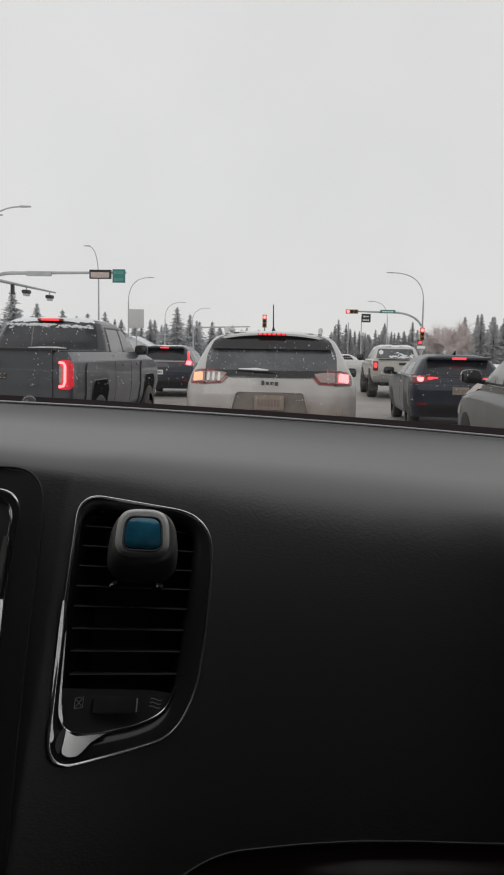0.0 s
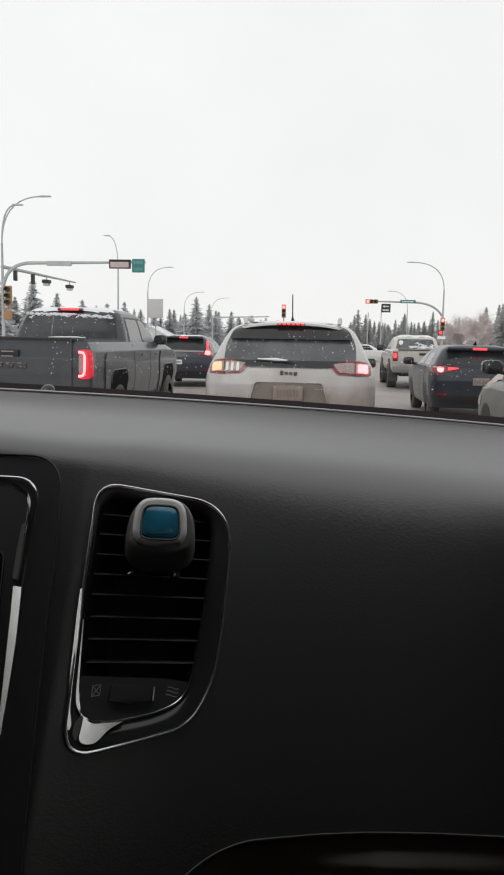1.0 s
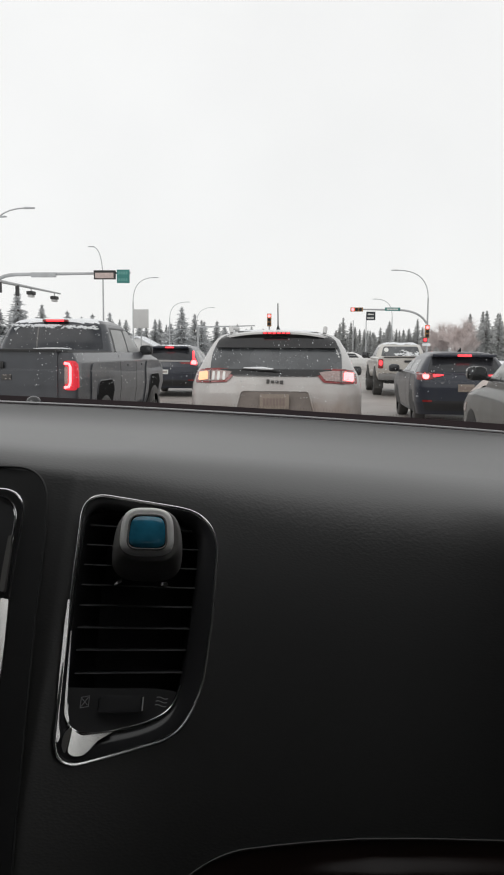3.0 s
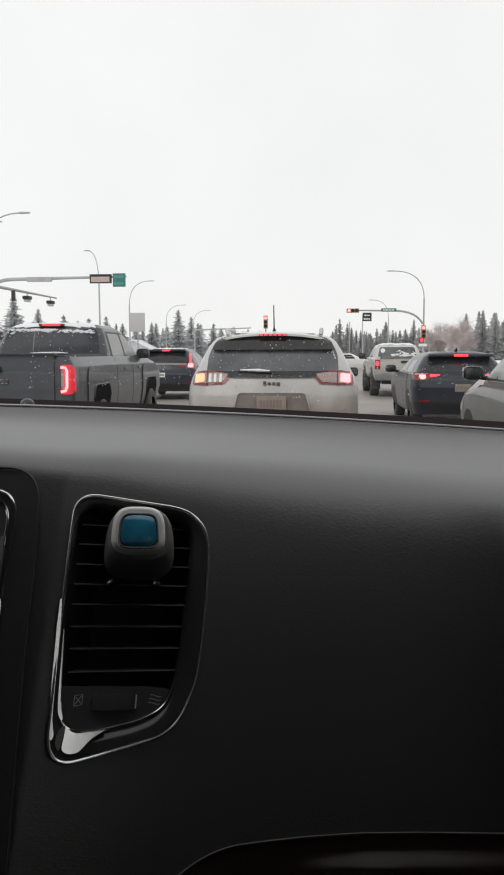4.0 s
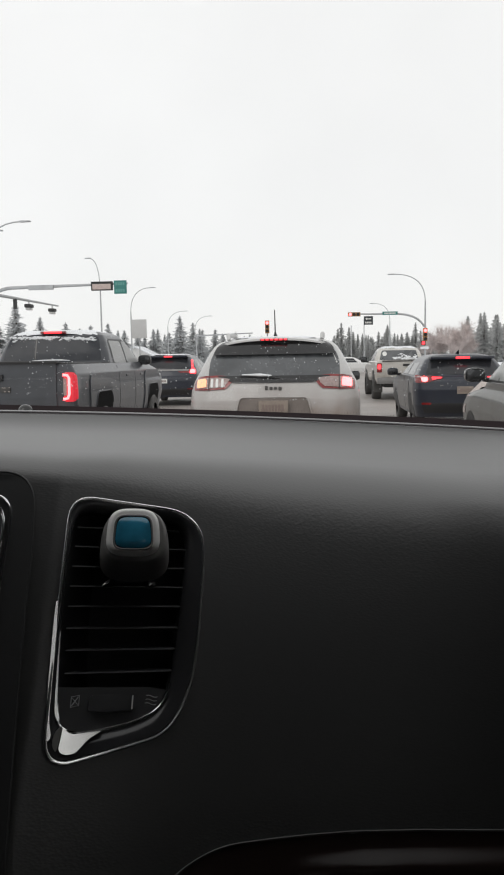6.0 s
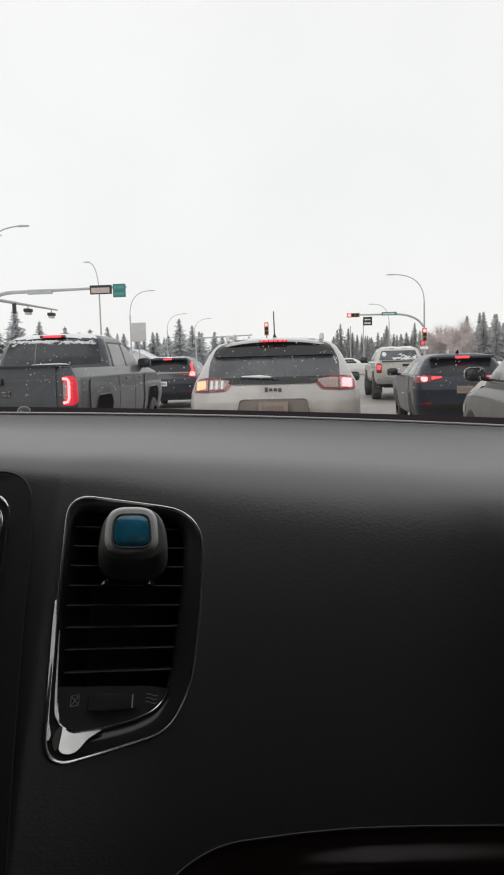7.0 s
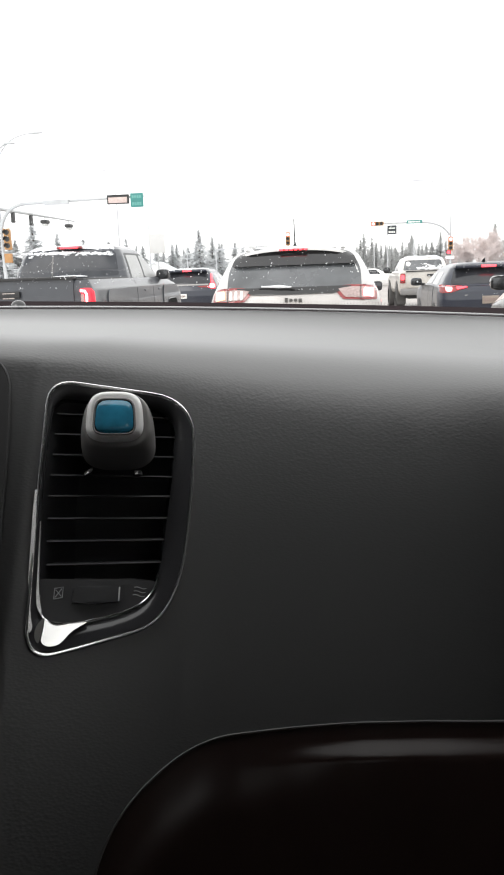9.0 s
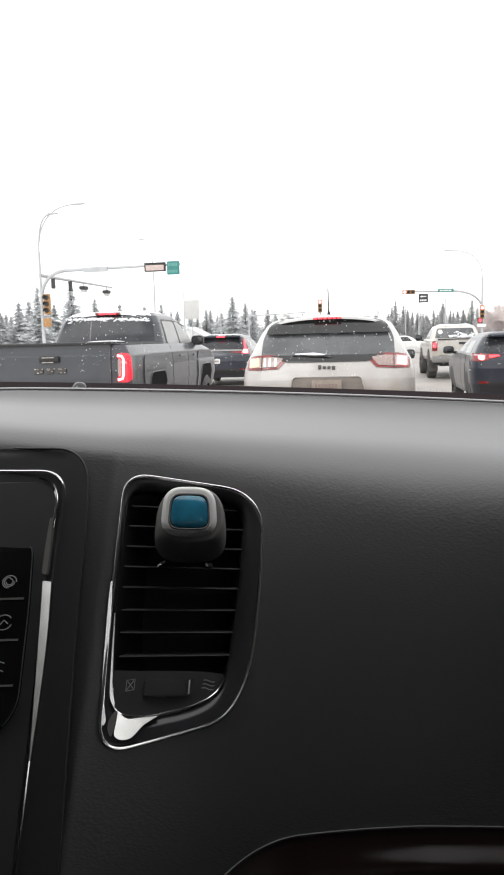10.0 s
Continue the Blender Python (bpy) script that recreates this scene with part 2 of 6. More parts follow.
M = dict(
    house_wall=mat("house_wall", (0.55, 0.54, 0.53), 0.8, var=0.12, scale=1.5, fine=20),
    snow=mat("snow", (0.80, 0.82, 0.85), 0.85, var=0.08, scale=0.15, fine=3, bump=0.4, bump_scale=4),
    roof_snow=mat("roof_snow", (0.78, 0.80, 0.82), 0.8, var=0.08, scale=9, bump=0.5, bump_scale=30),
    slush=mat("slush", (0.19, 0.165, 0.148), 0.45, var=0.5, scale=0.5, fine=5, bump=0.5, bump_scale=9,
              dirt_or_veil=(0.45, 0.435, 0.42), dirt_or_veil_amount=0.28),
    white_paint=mat("white_paint", (0.52, 0.52, 0.515), 0.3, coat=0.6, var=0.03, dirt_or_veil=(0.25, 0.205, 0.18), dirt_z=(0.74, 1.40)),
    grey_paint=mat("grey_paint", (0.038, 0.042, 0.050), 0.34, metal=0.2, coat=0.45, var=0.1, dirt_or_veil=(0.10, 0.105, 0.115),
                   dirt_z=(0.2, 1.25)),
    blue_paint=mat("blue_paint", (0.007, 0.011, 0.024), 0.32, coat=0.35, var=0.1, dirt_or_veil=(0.035, 0.037, 0.043), dirt_z=(-0.4, 0.9)),
    # flank paint: road salt, with the sky's pale reflection painted in
    salty_sheen_blue=mat("salty_sheen_blue", (0.02, 0.024, 0.034), 0.35, coat=0.3, var=0.2, scale=3, dirt_or_veil=(0.20, 0.185, 0.17), dirt_or_veil_amount=0.42),
    # pale base and film painted as the sky reflected in the cab windows
    cab_glass=mat("cab_glass", (0.16, 0.165, 0.165), 0.05, var=0.3, scale=2, spec=1.0, dirt_or_veil=(0.42, 0.42, 0.415), dirt_or_veil_amount=0.5),
    dark_tint=mat("dark_tint", (0.012, 0.013, 0.016), 0.07, var=0.3, spec=0.45, dirt_or_veil=(0.10, 0.105, 0.115), dirt_or_veil_amount=0.14),
    dirty_snow=mat("dirty_snow", (0.52, 0.46, 0.43), 0.8, var=0.25, scale=7, fine=40, bump=0.5, bump_scale=30),
    far_white=mat("far_white_paint", (0.72, 0.72, 0.71), 0.35, coat=0.4, var=0.05),
    silver_paint=mat("silver_paint", (0.075, 0.082, 0.075), 0.3, metal=0.2, coat=0.5, var=0.15, dirt_or_veil=(0.15, 0.145, 0.132),
                     dirt_z=(0.2, 1.2)),
    tan_paint=mat("tan_paint", (0.58, 0.57, 0.54), 0.35, metal=0.1, coat=0.5, var=0.05, dirt_or_veil=(0.36, 0.325, 0.29), dirt_z=(0.6, 1.7)),
    # the grey film stands for sky reflected in the tinted windows
    tint=mat("tinted_glass", (0.018, 0.021, 0.024), 0.06, var=0.3, spec=0.8, dirt_or_veil=(0.19, 0.20, 0.21), dirt_or_veil_amount=0.30),
    truck_glass=mat("truck_glass", (0.020, 0.023, 0.029), 0.08, var=0.3, spec=0.22, dirt_or_veil=(0.15, 0.155, 0.165), dirt_or_veil_amount=0.13),
    # side_glass and clear_dark: sky reflection put into a pale base and film
    side_glass=mat("side_glass", (0.24, 0.255, 0.25), 0.06, var=0.3, scale=2.5, spec=1.0, dirt_or_veil=(0.50, 0.51, 0.50), dirt_or_veil_amount=0.4),
    clear_dark=mat("window_glass", (0.09, 0.097, 0.10), 0.04, var=0.3, spec=0.9, dirt_or_veil=(0.30, 0.30, 0.305), dirt_or_veil_amount=0.28),
    black_plastic=mat("black_plastic", (0.02, 0.02, 0.021), 0.5, var=0.2, bump=0.2, bump_scale=300),
    black_gloss=mat("black_gloss", (0.012, 0.012, 0.013), 0.12, var=0.2, spec=0.6),
    rubber=mat("rubber", (0.025, 0.025, 0.025), 0.8, var=0.3, dirt_or_veil=(0.2, 0.19, 0.18), dirt_or_veil_amount=0.3),
    rim=mat("alloy", (0.28, 0.28, 0.28), 0.35, metal=0.9, dirt_or_veil=(0.2, 0.19, 0.18), dirt_or_veil_amount=0.4),
    red_lens=mat("red_lens", (0.20, 0.016, 0.016), 0.12, coat=0.6, var=0.15, scale=40),
    red_lit=mat("red_lit", (0.5, 0.02, 0.02), 0.2, emit=(1.0, 0.045, 0.06), power=2.2),
    red_glow=mat("red_glow", (0.3, 0.02, 0.03), 0.2, emit=(1.0, 0.035, 0.06), power=0.55),
    red_hot=mat("red_hot", (0.8, 0.2, 0.15), 0.2, emit=(1.0, 0.085, 0.095), power=7.5),
    amber_hot=mat("amber_hot", (0.8, 0.4, 0.2), 0.2, emit=(1.0, 0.43, 0.26), power=1.0),
    clear_lens=mat("clear_lens", (0.32, 0.24, 0.225), 0.15, coat=0.7, var=0.35, scale=60, fine=160),
    tan_front=mat("tan_front", (0.50, 0.40, 0.37), 0.6, var=0.25, scale=4, fine=20),
    brown_recess=mat("brown_recess", (0.17, 0.145, 0.13), 0.7, var=0.2, scale=5, fine=30),
    plate=mat("plate", (0.26, 0.215, 0.18), 0.5, var=0.15, scale=20),
    well_shade=mat("wheel_well_shade", (0.008, 0.008, 0.008), 0.9, var=0.2, spec=0.1),
    ink=mat("ink", (0.22, 0.17, 0.15), 0.6, var=0.2),
    galvanised=mat("galvanised", (0.40, 0.41, 0.415), 0.5, metal=0.3, var=0.15, scale=2, fine=30),
    yellow=mat("yellow_housing", (0.33, 0.17, 0.06), 0.5, var=0.15, scale=8),
    dark_housing=mat("dark_housing", (0.03, 0.03, 0.03), 0.6, var=0.2),
    sign_faint=mat("sign_faint", (0.10, 0.30, 0.27), 0.45, var=0.1, scale=3),
    sign_green=mat("sign_green", (0.03, 0.19, 0.17), 0.45, var=0.1, scale=3),
    sign_back=mat("sign_back", (0.54, 0.54, 0.535), 0.55, metal=0.1, var=0.08, scale=3),
    sign_white=mat("sign_white", (0.75, 0.75, 0.73), 0.5, var=0.05),
    sign_black=mat("sign_black", (0.02, 0.025, 0.03), 0.5, var=0.1),
    bark=mat("bark", (0.09, 0.07, 0.055), 0.9, var=0.4, scale=5, bump=0.6, bump_scale=20),
    # twig and needle colours are paled to stand for distance haze
    hazed_twig=mat("hazed_twig", (0.56, 0.49, 0.47), 0.9, var=0.3, scale=1),
    hazed_needles=mat("hazed_needles", (0.33, 0.34, 0.33), 0.8, var=0.4, scale=1.5, fine=12, dirt_or_veil=(0.78, 0.78, 0.78), dirt_or_veil_amount=0.55),
    hazed_snowy_needles=mat("hazed_snowy_needles", (0.27, 0.28, 0.278), 0.8, var=0.5, scale=1.5, fine=12, dirt_or_veil=(0.80, 0.81, 0.82),
                      dirt_or_veil_amount=0.72),
    dash=mat("dash_vinyl", (0.0056, 0.0059, 0.0060), 0.35, spec=1.0, var=0.10, scale=14, fine=120, bump=0.18, bump_scale=820, cells=True, stretch=0.4),
    dash_smooth=mat("dash_plastic", (0.045, 0.045, 0.046), 0.36, var=0.10, scale=14, fine=120, bump=0.1, bump_scale=900),
    glove=mat("glovebox_plastic", (0.015, 0.0090, 0.0078), 0.24, spec=0.22, var=0.12, scale=10, bump=0.06, bump_scale=700),
    lid_glint=mat("lid_glint", (0.06, 0.058, 0.056), 0.3, var=0.1),
    vent_black=mat("vent_plastic", (0.055, 0.055, 0.058), 0.42, var=0.1, spec=0.5, bump=0.06, bump_scale=900),
    slat=mat("slat_plastic", (0.028, 0.028, 0.030), 0.5, var=0.2, spec=0.4, scale=30),
    duct=mat("duct_plastic", (0.09, 0.09, 0.095), 0.7, var=0.2, spec=0.3),
    chrome=mat("chrome", (0.85, 0.85, 0.86), 0.12, metal=1.0, var=0.03),
    foot=mat("foot_chrome", (0.72, 0.72, 0.71), 0.16, metal=1.0, var=0.12, scale=90),
    bead=mat("satin_bead", (0.98, 0.98, 0.98), 0.22, metal=1.0, var=0.03),
    dark_chrome=mat("gloss_surround", (0.045, 0.045, 0.048), 0.13, var=0.05, spec=0.5),
    edge_glint=mat("edge_glint", (0.42, 0.42, 0.43), 0.4, var=0.05),
    icon=mat("icon_paint", (0.55, 0.56, 0.57), 0.6, var=0.05),
    headliner=mat("headliner", (0.32, 0.317, 0.313), 0.9, var=0.06, bump=0.3, bump_scale=400),
    trim=mat("cabin_trim", (0.03, 0.03, 0.031), 0.6, var=0.1),
    silver_plastic=mat("silver_plastic", (0.88, 0.87, 0.85), 0.3, metal=0.0, var=0.05, scale=60),
    grey_plastic=mat("grey_plastic", (0.20, 0.193, 0.186), 0.35, var=0.08, scale=60),
    blue_gel=mat("blue_gel", (0.035, 0.27, 0.43), 0.22, var=0.35, scale=55, fine=200, coat=0.7),
    pane=pane_material("windscreen_glass", 0.05),
    door_pane=pane_material("door_glass", 0.05),
    # the border passes a little pink daylight, standing for glare on it
    frit=milky("frit", (0.9, 0.72, 0.76), 0.03, (0.03, 0.027, 0.03)),
    speck=milky("melting_snow", (0.92, 0.93, 0.94), 0.75),
    mirror_face=mat("mirror_face", (0.07, 0.072, 0.075), 0.12, metal=0.9, var=0.1),
)

# the vinyl is matt towards the windscreen and has a soft sheen on the rounded pad
nt = M["dash"].node_tree
coords, split, zone = nt.nodes.new("ShaderNodeTexCoord"), nt.nodes.new("ShaderNodeSeparateXYZ"), nt.nodes.new("ShaderNodeMapRange")
zone.interpolation_type = "SMOOTHSTEP"
zone.inputs["From Min"].default_value, zone.inputs["From Max"].default_value = 0.655, 0.84
nt.links.new(coords.outputs["Object"], split.inputs[0])
slant = nt.nodes.new("ShaderNodeMath")
slant.operation = "MULTIPLY_ADD"
slant.inputs[1].default_value = -0.25
nt.links.new(split.outputs["X"], slant.inputs[0])
nt.links.new(split.outputs["Y"], slant.inputs[2])
nt.links.new(slant.outputs[0], zone.inputs["Value"])
for socket, near, far in (("IOR", 1.72, 1.55), ("Roughness", 0.40, 0.53), ("Specular IOR Level", 1.0, 0.60)):
    span = nt.nodes.new("ShaderNodeMapRange")
    span.inputs["To Min"].default_value, span.inputs["To Max"].default_value = near, far
    nt.links.new(zone.outputs[0], span.inputs["Value"])
    nt.links.new(span.outputs[0], nt.nodes["Principled BSDF"].inputs[socket])

# ---- builders ----


def part(name, bm, material, parent=None, label="", sharp=35):
    me = bpy.data.meshes.new(name)
    bmesh.ops.recalc_face_normals(bm, faces=bm.faces[:])
    bm.to_mesh(me)
    bm.free()
    me.materials.append(material)
    me.polygons.foreach_set("use_smooth", [True] * len(me.polygons))
    me.set_sharp_from_angle(angle=radians(sharp))
    ob = new(name, me)
    if parent:
        ob.parent = parent
    if label:
        tagged(ob, label)
    return ob


def root(name, m, label, category, group=""):
    ob = new(name)
    ob.empty_display_size = 0.2
    ob.matrix_world = m
    return tagged(ob, label, category, group)


def box(bm, x0, x1, y0, y1, z0, z1, bevel=0.0):
    r = bmesh.ops.create_cube(bm, size=1.0)
    for v in r["verts"]:
        v.co = Vector(((x0 + x1) / 2 + v.co.x * (x1 - x0), (y0 + y1) / 2 + v.co.y * (y1 - y0), (z0 + z1) / 2 + v.co.z * (z1 - z0)))
    if bevel:
        es = list({e for v in r["verts"] for e in v.link_edges})
        bmesh.ops.bevel(bm, geom=es, offset=bevel, segments=2, profile=0.7, affect="EDGES")
    return bm


def boxed(*a, **k):
    return box(bmesh.new(), *a, **k)


def tube(bm, pts, radii, seg=10, caps=True):
    pts = [Vector(p) for p in pts]
    if not hasattr(radii, "__len__"):
        radii = [radii] * len(pts)
    rings, side = [], None
    for i, p in enumerate(pts):
        d = (pts[min(i + 1, len(pts) - 1)] - pts[max(i - 1, 0)]).normalized()
        if side is None:
            side = d.cross(Vector((0.3, 0.2, 1))).normalized()
        side = (side - d * side.dot(d)).normalized()
        other = d.cross(side)
        rings.append([bm.verts.new(p + radii[i] * (math.cos(a) * side + math.sin(a) * other))
                      for a in [2 * math.pi * k / seg for k in range(seg)]])
    for a, b in zip(rings, rings[1:]):
        for k in range(seg):
            bm.faces.new((a[k], a[(k + 1) % seg], b[(k + 1) % seg], b[k]))
    if caps:
        bm.faces.new(rings[0][::-1])
        bm.faces.new(rings[-1])
    return bm


def tubed(*a, **k):
    return tube(bmesh.new(), *a, **k)


def loop_tube(pts, r, seg=6):
    """A closed bead along a loop of points."""
    bm = bmesh.new()
    n = len(pts)
    pts = [Vector(p) for p in pts]
    rings, side = [], None
    for i, p in enumerate(pts):
        d = (pts[(i + 1) % n] - pts[i - 1]).normalized()
        side = d.cross(Vector((0.1, -0.85, 0.5))).normalized()
        other = d.cross(side)
        rings.append([bm.verts.new(p + r * (math.cos(a) * side + math.sin(a) * other))
                      for a in [2 * math.pi * k / seg for k in range(seg)]])
    for i in range(n):
        a, b = rings[i], rings[(i + 1) % n]
        for k in range(seg):
            bm.faces.new((a[k], a[(k + 1) % seg], b[(k + 1) % seg], b[k]))
    return bm


def rounded(corners, seg=6):
    """A closed outline from corners (a, b, radius)."""
    out, n = [], len(corners)
    for i, (a, b, r) in enumerate(corners):
        p, q, s = Vector((a, b)), Vector(corners[i - 1][:2]), Vector(corners[(i + 1) % n][:2])
        d0, d1 = (q - p), (s - p)
        r = min(r, d0.length * 0.49, d1.length * 0.49)
        s0, s1 = p + d0.normalized() * r, p + d1.normalized() * r
        for k in range(seg + 1):
            t = k / seg
            out.append(tuple((1 - t) ** 2 * s0 + 2 * t * (1 - t) * p + t * t * s1))
    return out


def patch(outline, surf, out, off=0.004, depth=0.02, nx=10, nz=12):
    """A skin over the surface surf(a, b) inside an outline (a, b), standing off along the vector out, with a rim of that depth."""
    out = Vector(out).normalized()
    lo, hi = min(p[1] for p in outline), max(p[1] for p in outline)
    levels = [lo + (hi - lo) * (0.5 - 0.5 * math.cos(math.pi * (k + 0.02) / (nz + 0.04))) for k in range(nz + 1)]
    bm, rows = bmesh.new(), []
    for b in levels:
        cut = []
        for (a0, b0), (a1, b1) in zip(outline, outline[1:] + outline[:1]):
            if (b0 - b) * (b1 - b) <= 0 and b0 != b1:
                cut.append(a0 + (a1 - a0) * (b - b0) / (b1 - b0))
        if len(cut) < 2:
            continue
        l, r = min(cut), max(cut)
        rows.append([(l + (r - l) * k / nx, b) for k in range(nx + 1)])
    front = [[bm.verts.new(Vector(surf(*p)) + out * off) for p in row] for row in rows]
    for r0, r1 in zip(front, front[1:]):
        for k in range(nx):
            bm.faces.new((r0[k], r0[k + 1], r1[k + 1], r1[k]))
    if depth:
        ring = front[0] + [r[-1] for r in front[1:-1]] + front[-1][::-1] + [r[0] for r in front[-2:0:-1]]
        rim = [bm.verts.new(v.co - out * depth) for v in ring]
        n = len(ring)
        for k in range(n):
            bm.faces.new((ring[k], rim[k], rim[(k + 1) % n], ring[(k + 1) % n]))
    return bm


def lerp_rows(rows, z):
    zs = [r[0] for r in rows]
    return [float(np.interp(z, zs, [r[k] for r in rows])) for k in range(1, len(rows[0]))]


class Shell:
    """A car body as a stack of level outlines. Rows: height, rear, front, half width, corner radius, bow of the rear."""

    def __init__(self, rows):
        self.rows = rows

    def rear(self, x, z):
        yr, yf, hw, rc, bow = lerp_rows(self.rows, z)
        ax = min(abs(x), hw - 0.001)
        y = yr + bow * (ax / hw) ** 2
        if ax > hw - rc:
            y += rc - math.sqrt(max(0.0, rc * rc - (ax - hw + rc) ** 2))
        return (x, y, z)

    def side(self, sign):
        def f(y, z):
            yr, yf, hw, rc, bow = lerp_rows(self.rows, z)
            ins = 0.0
            for edge in (y - yr - bow, yf - y - 0.15):
                if edge < rc:
                    ins = max(ins, rc - math.sqrt(max(0.0, rc * rc - (rc - max(edge, 0)) ** 2)))
            return (sign * (hw - ins), y, z)
        return f

    def ring(self, z):
        yr, yf, hw, rc, bow = lerp_rows(self.rows, z)
        pts = []
        for k in range(9):
            pts.append((-hw + rc + (2 * hw - 2 * rc) * k / 8, yr))
        for k in range(1, 6):
            a = math.pi / 2 * k / 5
            pts.append((hw - rc + rc * math.sin(a), yr + rc - rc * math.cos(a)))
        for k in range(1, 10):
            pts.append((hw, yr + rc + (yf - yr - 2 * rc) * k / 10))
        for k in range(0, 6):
            a = math.pi / 2 * k / 5
            pts.append((hw - rc + rc * math.cos(a), yf - rc + rc * math.sin(a)))
        for k in range(1, 8):
            pts.append((hw - rc - (2 * hw - 2 * rc) * k / 8, yf))
        for k in range(0, 6):
            a = math.pi / 2 * k / 5
            pts.append((-hw + rc - rc * math.sin(a), yf - rc + rc * math.cos(a)))
        for k in range(1, 10):
            pts.append((-hw, yf - rc - (yf - yr - 2 * rc) * k / 10))
        for k in range(0, 5):
            a = math.pi / 2 * k / 5
            pts.append((-hw + rc - rc * math.cos(a), yr + rc - rc * math.sin(a)))
        out = []
        for x, y in pts:
            w = max(0.0, 1 - (y - yr) / max(0.2, 0.35 * (yf - yr)))
            f = max(0.0, 1 - (yf - y) / max(0.2, 0.3 * (yf - yr)))
            out.append((x, y + w * bow * (x / hw) ** 2 - f * 0.15 * (x / hw) ** 2, z))
        return out

    def mesh(self, z0=None, z1=None, steps=34):
        zs = sorted({r[0] for r in self.rows} | set(np.linspace(self.rows[0][0], self.rows[-1][0], steps)))
        zs = [z for z in zs if (z0 is None or z >= z0) and (z1 is None or z <= z1)]
        bm = bmesh.new()
        rings = [[bm.verts.new(p) for p in self.ring(z)] for z in zs]
        n = len(rings[0])
        for a, b in zip(rings, rings[1:]):
            for k in range(n):
                bm.faces.new((a[k], a[(k + 1) % n], b[(k + 1) % n], b[k]))
        bm.faces.new(rings[0][::-1])
        bm.faces.new(rings[-1])
        return bm


def mirrored(outline):
    return [(-a, b) for a, b in outline]


def wheel(parent, x, y, r, w=0.24):
    s = 1 if x > 0 else -1
    bm = bmesh.new()
    prof = [(r * 0.62, -w / 2), (r * 0.9, -w / 2), (r * 0.985, -w / 2 + 0.025), (r, -w / 4), (r, w / 4), (r * 0.985, w / 2 - 0.025),
            (r * 0.9, w / 2), (r * 0.62, w / 2)]
    rings = [[bm.verts.new((x + s * b, y + a * math.cos(t), r + a * math.sin(t))) for a, b in prof]
             for t in [2 * math.pi * k / 28 for k in range(28)]]
    for i in range(28):
        a, b = rings[i], rings[(i + 1) % 28]
        for k in range(len(prof) - 1):
            bm.faces.new((a[k], a[k + 1], b[k + 1], b[k]))
    wh = part("wheel", bm, M["rubber"], parent)
    bm = bmesh.new()
    face = x + s * (w / 2 - 0.03)
    hub = [bm.verts.new((face + s * 0.0, y + r * 0.14 * math.cos(t), r + r * 0.14 * math.sin(t))) for t in [2 * math.pi * k / 20 for k in range(20)]]
    bm.faces.new(hub)
    for k in range(5):
        a = 2 * math.pi * k / 5 + 0.3
        for da, db in ((-0.16, 0.16),):
            q = [(0.1, a - 0.5), (0.64, a + da), (0.64, a + db), (0.1, a + 0.5)]
            vs = [bm.verts.new((face, y + r * m * math.cos(t), r + r * m * math.sin(t))) for m, t in q]
            vb = [bm.verts.new((face - s * 0.03, y + r * m * math.cos(t), r + r * m * math.sin(t))) for m, t in q]
            bm.faces.new(vs)
            for i in range(4):
                bm.faces.new((vs[i], vs[(i + 1) % 4], vb[(i + 1) % 4], vb[i]))
    part("rim", bm, M["rim"], wh)
    return wh


def arch(parent, shell, sign, y, r):
    # flat dark patch on the body, painted for the shade inside the arch
    z0 = shell.rows[0][0] + 0.01
    pts = [(y + r * math.cos(t), max(z0, 0.34 + r * math.sin(t))) for t in [2 * math.pi * k / 24 for k in range(24)]]
    part("wheel_arch", patch(pts, shell.side(sign), (sign, 0, 0), 0.005, 0.01, 8, 10), M["dark_housing"], parent)


def bars(parent, x0, x1, y, z, h, n, material, gap=0.25):
    """Unreadable characters as plain upright bars on a face that looks back along -y."""
    step = (x1 - x0) / n
    for k in range(n):
        part("mark", boxed(x0 + k * step, x0 + (k + 1 - gap) * step, y - 0.004, y, z - h / 2, z + h / 2), material, parent)


def side_mirror(parent, shell, sign, y, z, size=(0.26, 0.17), material=None):
    hw = shell.side(sign)(y, z)[0]
    w, h = size
    c = (hw + sign * (0.04 + w / 2), y, z + h / 2)
    bm = bmesh.new()
    bmesh.ops.create_uvsphere(bm, u_segments=14, v_segments=9, radius=1.0)
    for v in bm.verts:
        p = v.co
        q = Vector([math.copysign(abs(t) ** 0.6, t) for t in p])
        v.co = Vector((c[0] + q.x * w / 2, c[1] + max(q.y, -0.5) * 0.12, c[2] + q.z * h / 2))
    mirror = part("side_mirror", bm, material or M["black_plastic"], parent)
    part("mirror_glass", boxed(c[0] - w * 0.4, c[0] + w * 0.4, y - 0.066, y - 0.058, c[2] - h * 0.36, c[2] + h * 0.36, bevel=0.003), M["mirror_face"], mirror)
    part("mirror_arm", tubed([(hw - sign * 0.03, y + 0.03, z + 0.02), (c[0], y + 0.03, z + 0.05)], 0.03, 8), M["black_plastic"], mirror)


